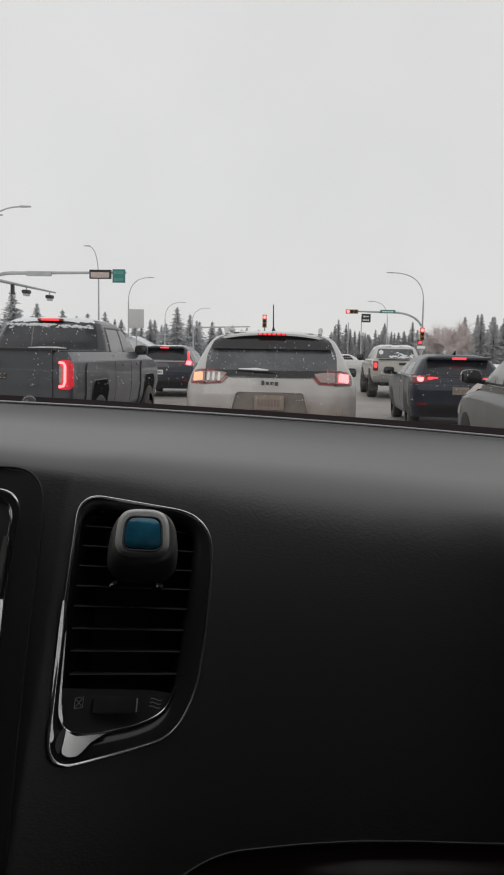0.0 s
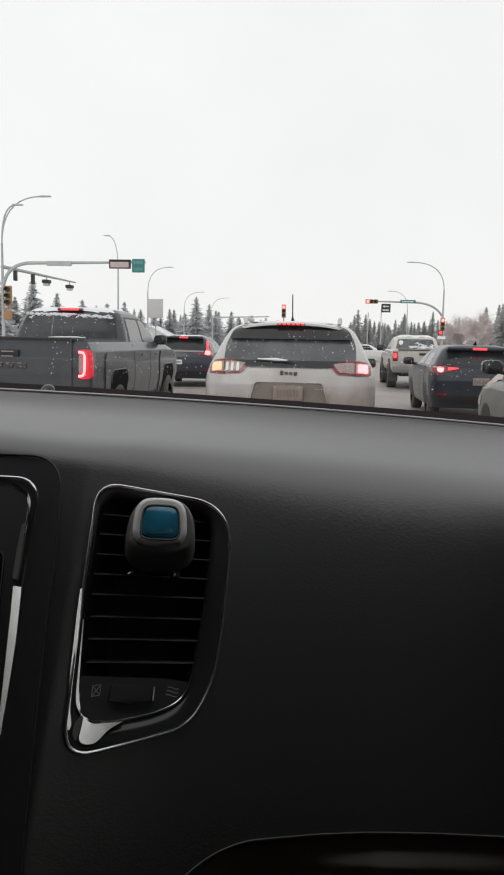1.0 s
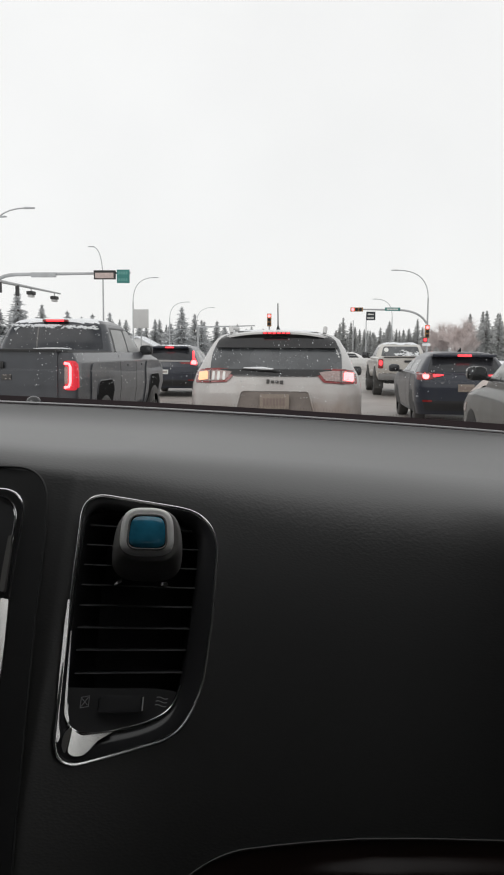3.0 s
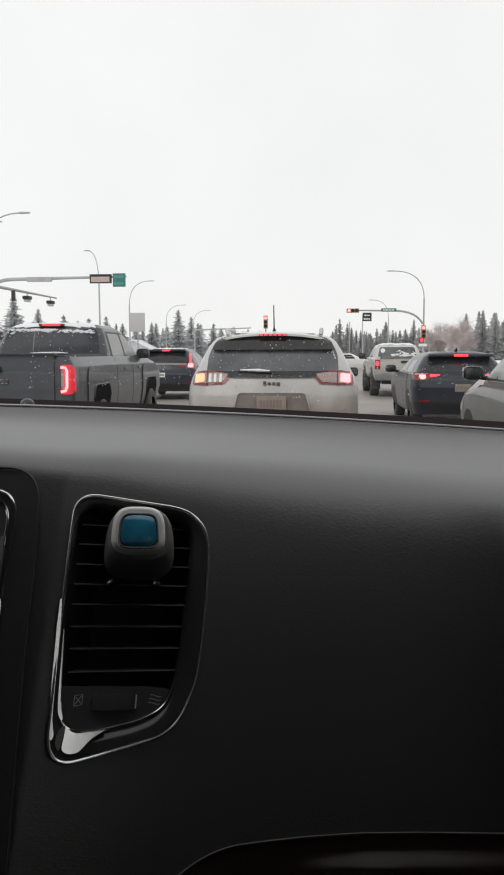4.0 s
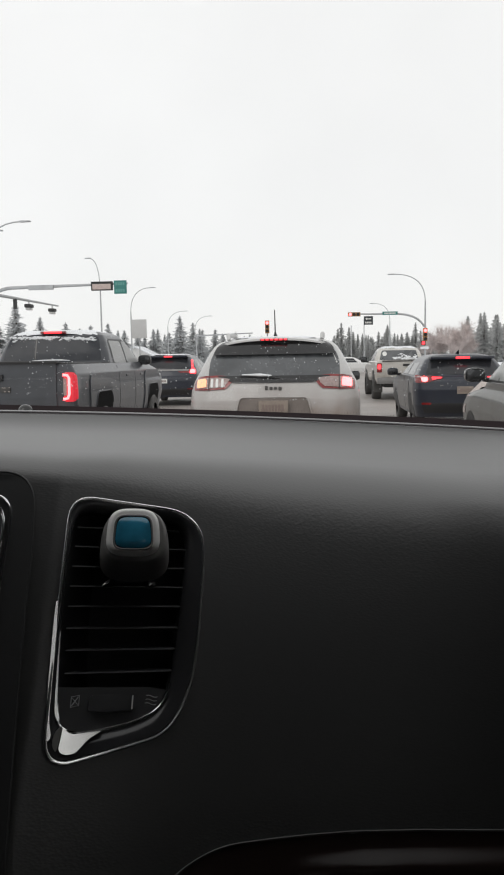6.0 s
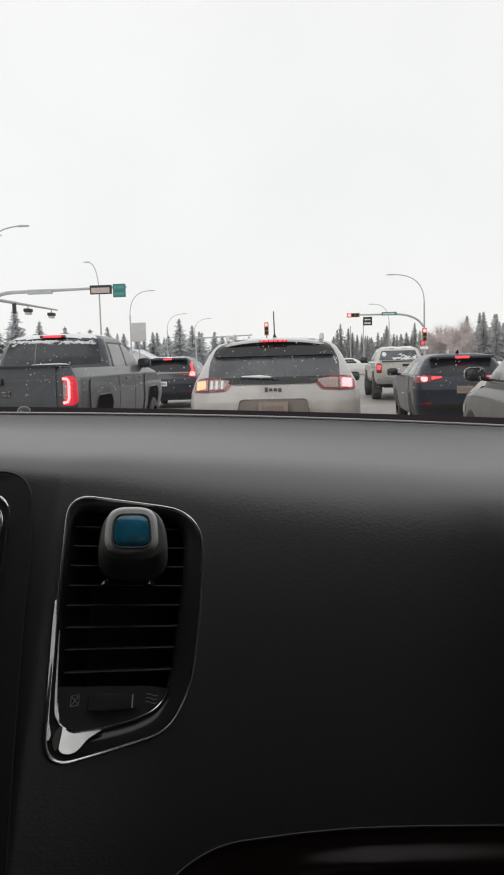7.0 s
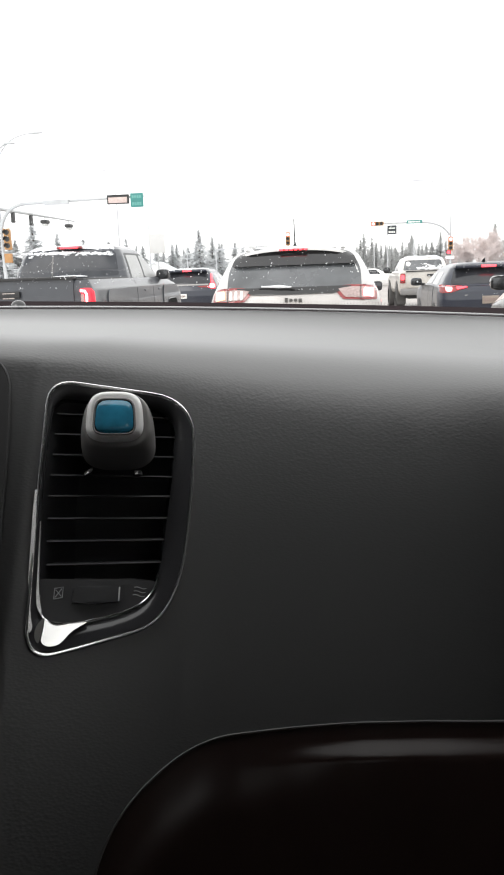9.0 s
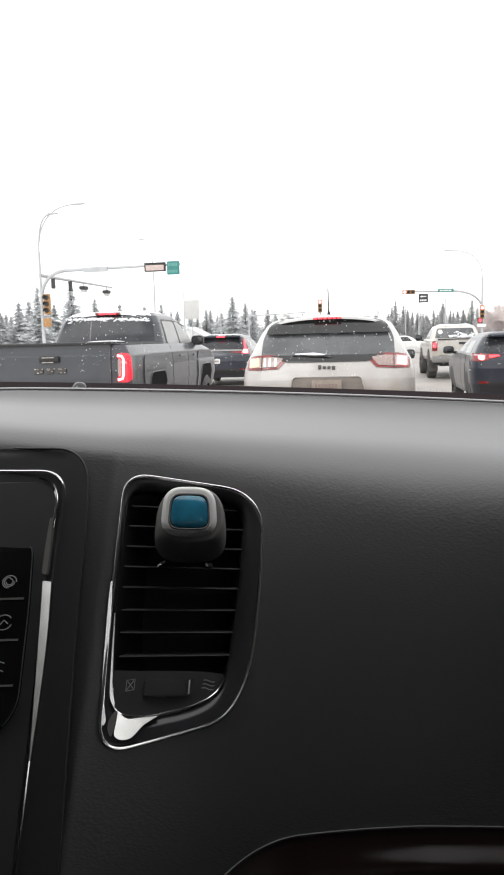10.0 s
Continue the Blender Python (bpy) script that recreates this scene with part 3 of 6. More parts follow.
def snow_cap(parent, shell, z, y0, y1, label, thick=0.02):
    """A thin uneven sheet of snow that lies on the roof of a shell above the height z."""
    top_z = shell.rows[-1][0]
    levels = np.linspace(top_z, z, 40)
    rows = [(float(v), *lerp_rows(shell.rows, float(v))) for v in levels]

    def top(x, y):
        for v, yr, yf, hw, rc, bow in rows:
            if abs(x) < hw - rc * 0.3 and y > shell.rear(x, v)[1] and y < yf - 0.1:
                return v
        return None

    bm = bmesh.new()
    nx, ny = 40, 40
    half = rows[-1][3]
    g = {}
    for i in range(nx + 1):
        for j in range(ny + 1):
            x, y = (i / nx * 2 - 1) * half, y0 + (y1 - y0) * (j / ny) ** 1.6
            h = top(x, y)
            if h is not None:
                g[i, j] = bm.verts.new((x, y, h + 0.003 + thick * max(0.0, 0.5 + 0.9 * noise.noise((x * 3, y * 3, z)))))
    for i in range(nx):
        for j in range(ny):
            q = [g.get(k) for k in ((i, j), (i + 1, j), (i + 1, j + 1), (i, j + 1))]
            if all(q):
                bm.faces.new(q)
    part("snow_cover", bm, M["roof_snow"], parent, label)


# ---- ground and road ----
bm = bmesh.new()
bmesh.ops.create_grid(bm, x_segments=2, y_segments=2, size=2500)
ground = tagged(part("ground", bm, M["snow"]), "snow-covered ground beside the road", "ground", kind="structure")
bm = bmesh.new()


def strip(bm, x0, x1, y0, y1, z, n=30):
    rows = [[bm.verts.new((x0 + (x1 - x0) * i / 8, y0 + (y1 - y0) * j / n, z)) for i in range(9)] for j in range(n + 1)]
    for a, b in zip(rows, rows[1:]):
        for i in range(8):
            bm.faces.new((a[i], a[i + 1], b[i + 1], b[i]))


strip(bm, -13.5, 8.0, -40, 48, 0.012)
strip(bm, -200, 200, 48, 72, 0.012)
strip(bm, -13.5, 8.0, 72, 165, 0.012)
road = tagged(part("road", bm, M["slush"]), "wet slushy grey asphalt road", "road", kind="structure")

# ---- white crossover ahead ----


def white_suv():
    car = root("sport_utility_vehicle", pose(-0.34, 8.18, 0), "dirty white sport utility vehicle with lit tail lights, stopped in traffic", "car")
    sh = Shell([(0.30, 0.12, 4.45, 0.86, 0.25, 0.05), (0.50, 0.02, 4.6, 0.915, 0.28, 0.08), (0.80, 0.0, 4.64, 0.93, 0.28, 0.09),
                (1.00, 0.03, 4.55, 0.93, 0.26, 0.09), (1.10, 0.07, 4.0, 0.92, 0.24, 0.09), (1.20, 0.12, 3.25, 0.89, 0.22, 0.10),
                (1.30, 0.19, 3.05, 0.835, 0.18, 0.09), (1.40, 0.27, 2.85, 0.79, 0.16, 0.08), (1.50, 0.35, 2.65, 0.74, 0.15, 0.08),
                (1.58, 0.40, 2.45, 0.69, 0.16, 0.08), (1.63, 0.43, 2.3, 0.625, 0.18, 0.08), (1.665, 0.50, 2.1, 0.50, 0.2, 0.08),
                (1.685, 0.62, 1.9, 0.38, 0.2, 0.06)])
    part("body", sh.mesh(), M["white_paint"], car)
    back = (0, -1, 0)
    glass = rounded([(-0.71, 1.225, 0.05), (0.71, 1.225, 0.05), (0.705, 1.43, 0.04), (0.665, 1.53, 0.03), (-0.665, 1.53, 0.03), (-0.705, 1.43, 0.04)])
    part("rear_window", patch(glass, sh.rear, back, 0.006, 0.02, 18, 14), M["tint"], car, "dark tinted rear window with melting snow")
    trim = rounded([(-0.43, 1.19, 0.02), (0.43, 1.19, 0.02), (0.62, 1.262, 0.02), (-0.62, 1.262, 0.02)])
    part("window_trim", patch(trim, sh.rear, back, 0.014, 0.02, 16, 5), M["black_gloss"], car)
    # overhanging spoiler, gloss black below and white above
    sp = rounded([(-0.675, 1.49, 0.03), (0.675, 1.49, 0.03), (0.63, 1.60, 0.06), (0.52, 1.642, 0.08), (-0.52, 1.642, 0.08), (-0.63, 1.60, 0.06)])
    part("spoiler_underside", patch(sp, sh.rear, back, 0.05, 0.09, 18, 8), M["black_gloss"], car)
    bm = bmesh.new()
    rows = []
    for k in range(25):
        x = -0.60 + 1.20 * k / 24
        y, drop = sh.rear(x, 1.63)[1], 0.06 * (abs(x) / 0.60) ** 2.5
        rows.append([bm.verts.new(p) for p in ((x, y + 0.25, 1.684 - drop), (x, y + 0.02, 1.679 - drop), (x, y - 0.085, 1.661 - drop),
                                               (x, y - 0.09, 1.640 - drop), (x, y + 0.02, 1.632 - drop))])
    for a, b in zip(rows, rows[1:]):
        for i in range(4):
            bm.faces.new((a[i], b[i], b[i + 1], a[i + 1]))
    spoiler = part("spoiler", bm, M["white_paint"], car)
    brake = part("brake_light", boxed(-0.15, 0.15, 0.325, 0.345, 1.637, 1.659, bevel=0.004), M["red_lens"], car)
    for k in range(6):
        x = -0.125 + 0.05 * k
        part("lamp", boxed(x - 0.016, x + 0.016, 0.317, 0.327, 1.640, 1.656, bevel=0.003), M["red_lit"], brake)
    # tail lights
    shape = rounded([(0.40, 1.252, 0.015), (0.52, 1.118, 0.03), (0.875, 1.108, 0.02), (0.865, 1.262, 0.03), (0.60, 1.272, 0.05)])
    lens = rounded([(0.46, 1.238, 0.015), (0.54, 1.140, 0.03), (0.852, 1.130, 0.02), (0.848, 1.242, 0.02), (0.60, 1.25, 0.04)])
    for s, hot in ((-1, M["amber_hot"]), (1, M["red_hot"])):
        o, l = (shape, lens) if s > 0 else (mirrored(shape), mirrored(lens))
        lamp = part("tail_light", patch(o, sh.rear, back, 0.012, 0.03, 14, 10), M["red_lens"], car, "red tail light, lit")
        part("lens", patch(l, sh.rear, back, 0.018, 0.01, 14, 8), M["clear_lens"], lamp)
        for x in (0.55, 0.61, 0.665):
            q = rounded([(x - 0.014, 1.145, 0.005), (x + 0.014, 1.145, 0.005), (x + 0.014, 1.236, 0.005), (x - 0.014, 1.236, 0.005)], 2)
            part("reflector", patch(q if s > 0 else mirrored(q), sh.rear, back, 0.024, 0.01, 2, 4), M["sign_white"] if s < 0 else M["clear_lens"], lamp)
        q = rounded([(0.725, 1.14, 0.015), (0.838, 1.135, 0.015), (0.835, 1.238, 0.015), (0.73, 1.24, 0.015)], 3)
        part("bulb", patch(q if s > 0 else mirrored(q), sh.rear, back, 0.026, 0.01, 4, 4), hot, lamp, "glowing lamp")
        seam = rounded([(0.695, 1.11, 0.001), (0.701, 1.11, 0.001), (0.703, 1.262, 0.001), (0.697, 1.262, 0.001)], 1)
        part("seam", patch(seam if s > 0 else mirrored(seam), sh.rear, back, 0.028, 0.01, 1, 8), M["black_plastic"], lamp)
    # plate recess and plate
    # the recess is a darker brown than the body
    rec = rounded([(-0.42, 0.80, 0.03), (0.42, 0.80, 0.03), (0.36, 1.035, 0.04), (-0.36, 1.035, 0.04)])
    part("plate_recess", patch(rec, sh.rear, back, 0.004, 0.01, 12, 8), M["brown_recess"], car)
    ridge = [(x, sh.rear(x, z)[1] - 0.012, z) for x, z in rec]
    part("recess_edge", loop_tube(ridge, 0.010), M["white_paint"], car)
    plate = part("licence_plate", boxed(-0.155, 0.155, -0.022, -0.012, 0.85, 1.005, bevel=0.003), M["plate"], car, "dirty licence plate")
    bars(plate, -0.12, 0.12, -0.022, 0.925, 0.075, 7, M["ink"])
    # maker's badge as a plain dark shape
    for x, z0, z1, w in ((-0.075, 1.112, 1.156, 0.030), (-0.026, 1.116, 1.145, 0.032), (0.022, 1.116, 1.145, 0.032), (0.070, 1.106, 1.145, 0.034)):
        y = sh.rear(x, 1.13)[1]
        part("badge", boxed(x - w / 2, x + w / 2, y - 0.020, y + 0.01, z0, z1, bevel=0.007), M["rubber"], car, "dark badge")
    part("bumper_insert", patch(rounded([(-0.7, 0.45, 0.05), (0.7, 0.45, 0.05), (0.75, 0.62, 0.04), (-0.75, 0.62, 0.04)]), sh.rear, back, 0.01, 0.02), M["black_plastic"], car)
    # wiper with a strip of snow
    yw = sh.rear(0, 1.27)[1] - 0.03
    wiper = part("wiper", tubed([(0.10, yw + 0.01, 1.215), (-0.02, yw - 0.01, 1.25), (-0.36, yw + 0.02, 1.258)], [0.022, 0.016, 0.008], 8), M["black_plastic"], car)
    part("snow_strip", tubed([(-0.02, yw - 0.012, 1.262), (-0.14, yw - 0.012, 1.272), (-0.34, yw + 0.012, 1.274)], [0.008, 0.016, 0.006], 8), M["roof_snow"], wiper)
    for s in (-1, 1):
        f = sh.side(s)
        side_glass = rounded([(0.75, 1.24, 0.03), (2.95, 1.19, 0.03), (2.45, 1.53, 0.05), (0.95, 1.55, 0.06)])
        part("side_window", patch(side_glass, f, (s, 0, 0), 0.004, 0.01, 16, 8), M["tint"], car)
        part("roof_rail", tubed([(s * 0.52, 0.62, 1.655), (s * 0.53, 0.66, 1.71), (s * 0.55, 1.6, 1.73), (s * 0.55, 2.1, 1.66)], [0.02, 0.026, 0.022, 0.015], 8), M["sign_back"], car)
        side_mirror(car, sh, s, 2.95, 1.12, (0.13, 0.13))
        for y in (0.95, 3.65):
            arch(car, sh, s, y, 0.40)
            wheel(car, s * 0.83, y, 0.35)
    part("antenna", tubed([(0, 0.72, 1.675), (0, 0.70, 1.70), (0, 0.66, 1.74), (0, 0.56, 1.98)], [0.035, 0.02, 0.008, 0.006], 8), M["black_plastic"], car)
    snow_cap(car, sh, 1.655, 0.45, 2.0, "thin film of snow on the roof", thick=0.010)
    return car


white_suv()

# ---- dark grey pickup beside it ----


def grey_pickup():
    car = root("pickup_truck", pose(-3.93, 9.55, 0), "dark grey pickup truck with lit brake lights and snowy roof", "pickup truck")
    sh = Shell([(0.48, 0.10, 5.6, 0.95, 0.12, 0.02), (0.60, 0.0, 5.75, 1.0, 0.12, 0.03), (0.85, 0.0, 5.85, 1.04, 0.07, 0.03),
                (1.10, 0.0, 5.85, 1.04, 0.07, 0.03), (1.20, 0.01, 5.7, 1.035, 0.07, 0.03), (1.30, 0.01, 5.3, 1.03, 0.07, 0.03),
                (1.37, 0.02, 4.9, 0.995, 0.08, 0.03), (1.415, 0.03, 4.6, 0.97, 0.06, 0.03)])
    part("body", sh.mesh(), M["grey_paint"], car)
    cab = Shell([(1.36, 2.20, 4.75, 0.90, 0.10, 0.03), (1.45, 2.22, 4.55, 0.885, 0.12, 0.03), (1.60, 2.26, 4.25, 0.845, 0.12, 0.04),
                 (1.75, 2.32, 3.95, 0.795, 0.13, 0.05), (1.85, 2.37, 3.75, 0.74, 0.15, 0.05), (1.90, 2.42, 3.6, 0.67, 0.18, 0.05), (1.925, 2.55, 3.4, 0.5, 0.18, 0.05)])
    part("cab", cab.mesh(), M["grey_paint"], car)
    back = (0, -1, 0)
    win = rounded([(-0.78, 1.46, 0.04), (0.78, 1.46, 0.04), (0.70, 1.83, 0.06), (-0.70, 1.83, 0.06)])
    rw = part("rear_window", patch(win, cab.rear, back, 0.006, 0.02, 16, 10), M["truck_glass"], car, "tinted cab window streaked with snow")
    for x in (-0.26,):
        q = [(x - 0.012, 1.47), (x + 0.012, 1.47), (x + 0.012, 1.82), (x - 0.012, 1.82)]
        part("divider", patch(q, cab.rear, back, 0.009, 0.004, 1, 6), M["black_gloss"], rw)
    rng = random.Random(4)
    bm = bmesh.new()
    for k in range(150):
        x = rng.uniform(-0.72, 0.70)
        z = 1.835 - abs(rng.gauss(0, 0.022)) - (0.02 if x > 0.1 else 0)
        p = Vector(cab.rear(x, z))
        r = bmesh.ops.create_icosphere(bm, subdivisions=1, radius=rng.uniform(0.008, 0.022))
        for v in r["verts"]:
            v.co = Vector((v.co.x * rng.uniform(1, 2.4), v.co.y * 0.3, v.co.z * 0.8)) + p - Vector((0, 0.012, 0))
    tagged(part("snow_streaks", bm, M["roof_snow"], rw), kind="stuff")
    part("brake_light", boxed(-0.20, 0.20, 2.335, 2.40, 1.878, 1.918, bevel=0.012), M["red_lens"], car)
    part("brake_lamp", boxed(-0.14, 0.14, 2.325, 2.36, 1.884, 1.912, bevel=0.008), M["red_lit"], car, "glowing high brake light")
    gate = rounded([(-0.80, 0.72, 0.03), (0.80, 0.72, 0.03), (0.80, 1.44, 0.03), (-0.80, 1.44, 0.03)])
    flat = lambda x, z: (x, sh.rear(min(max(x, -0.8), 0.8), min(z, 1.38))[1], z)  # noqa: E731
    tg = part("tailgate", patch(gate, flat, back, 0.022, 0.07, 16, 12), M["grey_paint"], car)
    part("gate_spoiler", boxed(-0.82, 0.82, -0.035, 0.10, 1.425, 1.462, bevel=0.012), M["black_plastic"], tg)
    part("gate_handle", boxed(-0.13, 0.13, -0.055, -0.018, 1.215, 1.30, bevel=0.015), M["black_plastic"], tg)
    part("handle_snow", boxed(-0.09, 0.07, -0.058, -0.03, 1.272, 1.282, bevel=0.004), M["dirty_snow"], tg)
    part("handle_snow", boxed(-0.09, 0.06, -0.058, -0.03, 1.212, 1.222, bevel=0.004), M["dirty_snow"], tg)
    # maker's badge as plain shapes
    rnd = random.Random(5)
    for x0, x1 in ((-0.22, -0.09), (-0.05, 0.05), (0.09, 0.22)):
        part("badge", boxed(x0, x1, -0.036, -0.018, 1.07, 1.14, bevel=0.012), M["rubber"], tg)
        for k in range(5):
            u = rnd.random()
            p = Vector((x0 + (x1 - x0) * (k + u) / 5, -0.034, 1.133 - 0.05 * (k % 2) * u))
            part("badge_snow", tubed([p, p + Vector((0.010 + 0.016 * u, 0, 0.004 - 0.01 * rnd.random()))], [0.004 + 0.006 * rnd.random(), 0.003], 6), M["dirty_snow"], tg)
    for s in (-1, 1):
        o = rounded([(s * 0.895, 0.945, 0.03), (s * 1.035, 0.945, 0.03), (s * 1.03, 1.315, 0.04), (s * 0.895, 1.315, 0.03)])
        lamp = part("tail_light", patch(o, sh.rear, back, 0.02, 0.06, 8, 10), M["red_glow"], car, "glowing c-shaped tail light")
        q = rounded([(s * 0.892, 1.02, 0.02), (s * 0.935, 1.02, 0.02), (s * 0.935, 1.245, 0.02), (s * 0.892, 1.245, 0.02)])
        part("reverse_lens", patch(q, sh.rear, back, 0.027, 0.02, 5, 6), M["clear_lens"], lamp)
        cp = [(0.89, 1.283), (0.945, 1.276), (0.965, 1.24), (0.965, 1.04), (0.945, 0.99), (0.89, 0.978)]
        part("light_bar", tubed([(s * x, sh.rear(x, z)[1] - 0.026, z) for x, z in cp], 0.017, 8), M["red_hot"], lamp)
        f, fc = sh.side(s), cab.side(s)
        part("side_lens", patch(rounded([(0.07, 0.97, 0.01), (0.115, 0.98, 0.015), (0.11, 1.27, 0.015), (0.07, 1.29, 0.01)]), f, (s, 0, 0), 0.008, 0.02, 4, 8), M["red_glow"], lamp)
        for y0, y1, t0, t1 in ((2.55, 3.32, 2.62, 3.30), (3.40, 4.50, 3.40, 3.92)):
            q = rounded([(y0, 1.40, 0.03), (y1, 1.38, 0.03), (t1, 1.77, 0.05), (t0, 1.77, 0.05)])
            part("side_window", patch(q, fc, (s, 0, 0), 0.007, 0.01, 8, 8), M["cab_glass"], car)
        frame_out = rounded([(2.47, 1.37, 0.03), (4.62, 1.355, 0.03), (3.97, 1.80, 0.06), (2.56, 1.80, 0.06)])
        part("window_frame", patch(frame_out, fc, (s, 0, 0), 0.003, 0.01, 14, 8), M["black_plastic"], car)
        for y in (2.30, 3.36):
            q = [(y - 0.006, 0.62), (y + 0.006, 0.62), (y + 0.006, 1.38), (y - 0.006, 1.38)]
            part("door_seam", patch(q, f, (s, 0, 0), 0.003, 0.004, 1, 8), M["dark_housing"], car)
        for y in (2.75, 3.75):
            part("door_handle", boxed(s * 1.015 - 0.015, s * 1.015 + 0.03, y, y + 0.22, 1.20, 1.235, bevel=0.008), M["grey_paint"], car)
        side_mirror(car, cab, s, 4.10, 1.37, (0.22, 0.17))
        for y in (1.35, 4.75):
            flare = rounded([(y - 0.70, 0.50, 0.02), (y + 0.66, 0.50, 0.02), (y + 0.66, 1.20, 0.12), (y + 0.55, 1.275, 0.10), (y - 0.62, 1.275, 0.10), (y - 0.70, 1.16, 0.12)])
            part("fender_flare", patch(flare, f, (s, 0, 0), 0.018, 0.02, 12, 12), M["grey_paint"], car)
            # near-black skin over the side, the shaded hollow put into colour
            hole = rounded([(y - 0.44, 0.49, 0.02), (y + 0.44, 0.49, 0.02), (y + 0.44, 0.92, 0.10), (y + 0.34, 1.03, 0.10), (y - 0.34, 1.03, 0.10), (y - 0.44, 0.92, 0.10)])
            part("wheel_arch", patch(hole, f, (s, 0, 0), 0.022, 0.03, 10, 10), M["well_shade"], car)
            lip = [Vector(f(a, b)) + Vector((s * 0.022, 0, 0)) for a, b in hole if b > 0.55]
            part("arch_lip", tubed(lip, 0.008, 6), M["grey_paint"], car)
            wheel(car, s * 0.94, y, 0.41, 0.28)
    part("bumper", boxed(-0.98, 0.98, -0.10, 0.15, 0.50, 0.74, bevel=0.05), M["rim"], car)
    part("bed_cover", boxed(-0.92, 0.92, 0.08, 2.2, 1.41, 1.435, bevel=0.01), M["black_plastic"], car)
    part("snow_ledge", tubed([(-0.30, 2.19, 1.462), (-0.1, 2.17, 1.468), (0.16, 2.18, 1.470), (0.30, 2.19, 1.462)], [0.008, 0.014, 0.014, 0.006], 8), M["roof_snow"], car)
    snow_cap(car, cab, 1.845, 2.30, 3.7, "patchy snow on the cab roof", thick=0.02)
    return car


grey_pickup()

# ---- dark blue crossovers ----


def blue_suv(m, label, tall, lamps):
    car = root("crossover_car", m, label, "car")
    h = tall
    sh = Shell([(0.28, 0.10, 4.2, 0.86, 0.2, 0.04), (0.5, 0.0, 4.4, 0.91, 0.25, 0.06), (0.8, 0.0, 4.4, 0.925, 0.25, 0.07),
                (0.95, 0.03, 4.0, 0.92, 0.22, 0.07), (1.05, 0.08, 3.4, 0.90, 0.2, 0.07), (h - 0.42, 0.16, 3.05, 0.85, 0.16, 0.07),
                (h - 0.25, 0.30, 2.75, 0.76, 0.15, 0.07), (h - 0.10, 0.42, 2.4, 0.66, 0.16, 0.07), (h - 0.03, 0.50, 2.1, 0.56, 0.2, 0.07), (h, 0.7, 1.8, 0.42, 0.2, 0.05)])
    part("body", sh.mesh(), M["blue_paint"], car)
    back = (0, -1, 0)
    zb = 1.08 if lamps == "low" else 1.16
    win = rounded([(-0.70, zb, 0.05), (0.70, zb, 0.05), (0.60, h - 0.12, 0.05), (-0.60, h - 0.12, 0.05)])
    part("rear_window", patch(win, sh.rear, back, 0.006, 0.02, 14, 10), M["dark_tint"], car, "tinted rear window")
    part("spoiler", boxed(-0.60, 0.60, 0.28, 0.55, h - 0.10, h - 0.045, bevel=0.02), M["blue_paint"], car)
    part("brake_light", boxed(-0.13, 0.13, 0.255, 0.29, h - 0.095, h - 0.055, bevel=0.008), M["red_lit"], car, "glowing high brake light")
    part("antenna", tubed([(0, 0.85, h - 0.005), (0, 0.78, h + 0.03), (0, 0.72, h + 0.07)], [0.04, 0.025, 0.008], 8), M["black_gloss"], car)
    for s in (-1, 1):
        if lamps == "low":
            o = rounded([(s * 0.36, 1.035, 0.03), (s * 0.55, 0.985, 0.03), (s * 0.70, 0.93, 0.05), (s * 0.905, 0.93, 0.05), (s * 0.895, 1.085, 0.05), (s * 0.62, 1.07, 0.05)])
            lamp = part("tail_light", patch(o, sh.rear, back, 0.012, 0.03, 12, 8), M["red_lens"], car, "wrap-round tail light, lit")
            q = rounded([(s * 0.68, 0.955, 0.06), (s * 0.80, 0.955, 0.06), (s * 0.80, 1.060, 0.06), (s * 0.68, 1.060, 0.06)])
            part("bulb", patch(q, sh.rear, back, 0.02, 0.01, 6, 6), M["red_hot"], lamp)
            q = rounded([(s * 0.41, 1.02, 0.015), (s * 0.60, 0.99, 0.015), (s * 0.61, 1.05, 0.015), (s * 0.42, 1.048, 0.015)])
            part("bulb", patch(q, sh.rear, back, 0.02, 0.01, 6, 4), M["red_lit"], lamp)
        else:
            o = rounded([(s * 0.66, 1.02, 0.03), (s * 0.885, 1.0, 0.03), (s * 0.86, 1.14, 0.04), (s * 0.80, 1.20, 0.04), (s * 0.735, h - 0.17, 0.02), (s * 0.690, h - 0.17, 0.02), (s * 0.745, 1.18, 0.03)])
            lamp = part("tail_light", patch(o, sh.rear, back, 0.012, 0.03, 6, 12), M["red_lit"], car, "tall l-shaped tail light, lit")
            q = rounded([(s * 0.70, 1.03, 0.05), (s * 0.86, 1.02, 0.05), (s * 0.85, 1.15, 0.05), (s * 0.71, 1.16, 0.05)])
            part("bulb", patch(q, sh.rear, back, 0.02, 0.01, 6, 6), M["red_hot"], lamp)
            q = rounded([(s * 0.30, 1.055, 0.01), (s * 0.66, 1.03, 0.01), (s * 0.66, 1.10, 0.01), (s * 0.34, 1.085, 0.01)])
            part("reflector", patch(q, sh.rear, back, 0.012, 0.01, 6, 3), M["red_lens"], lamp)
        f = sh.side(s)
        for y0, y1, t0, t1 in ((0.85, 1.75, 1.0, 1.72), (1.82, 2.95, 1.80, 2.45)):
            q = rounded([(y0, 1.07, 0.03), (y1, 1.06, 0.03), (t1, h - 0.17, 0.05), (t0, h - 0.16, 0.05)])
            part("side_window", patch(q, f, (s, 0, 0), 0.005, 0.01, 8, 8), M["clear_dark"], car)
        side_mirror(car, sh, s, 2.75, 1.02, (0.24, 0.17), M["blue_paint"] if lamps != "low" else M["grey_paint"])
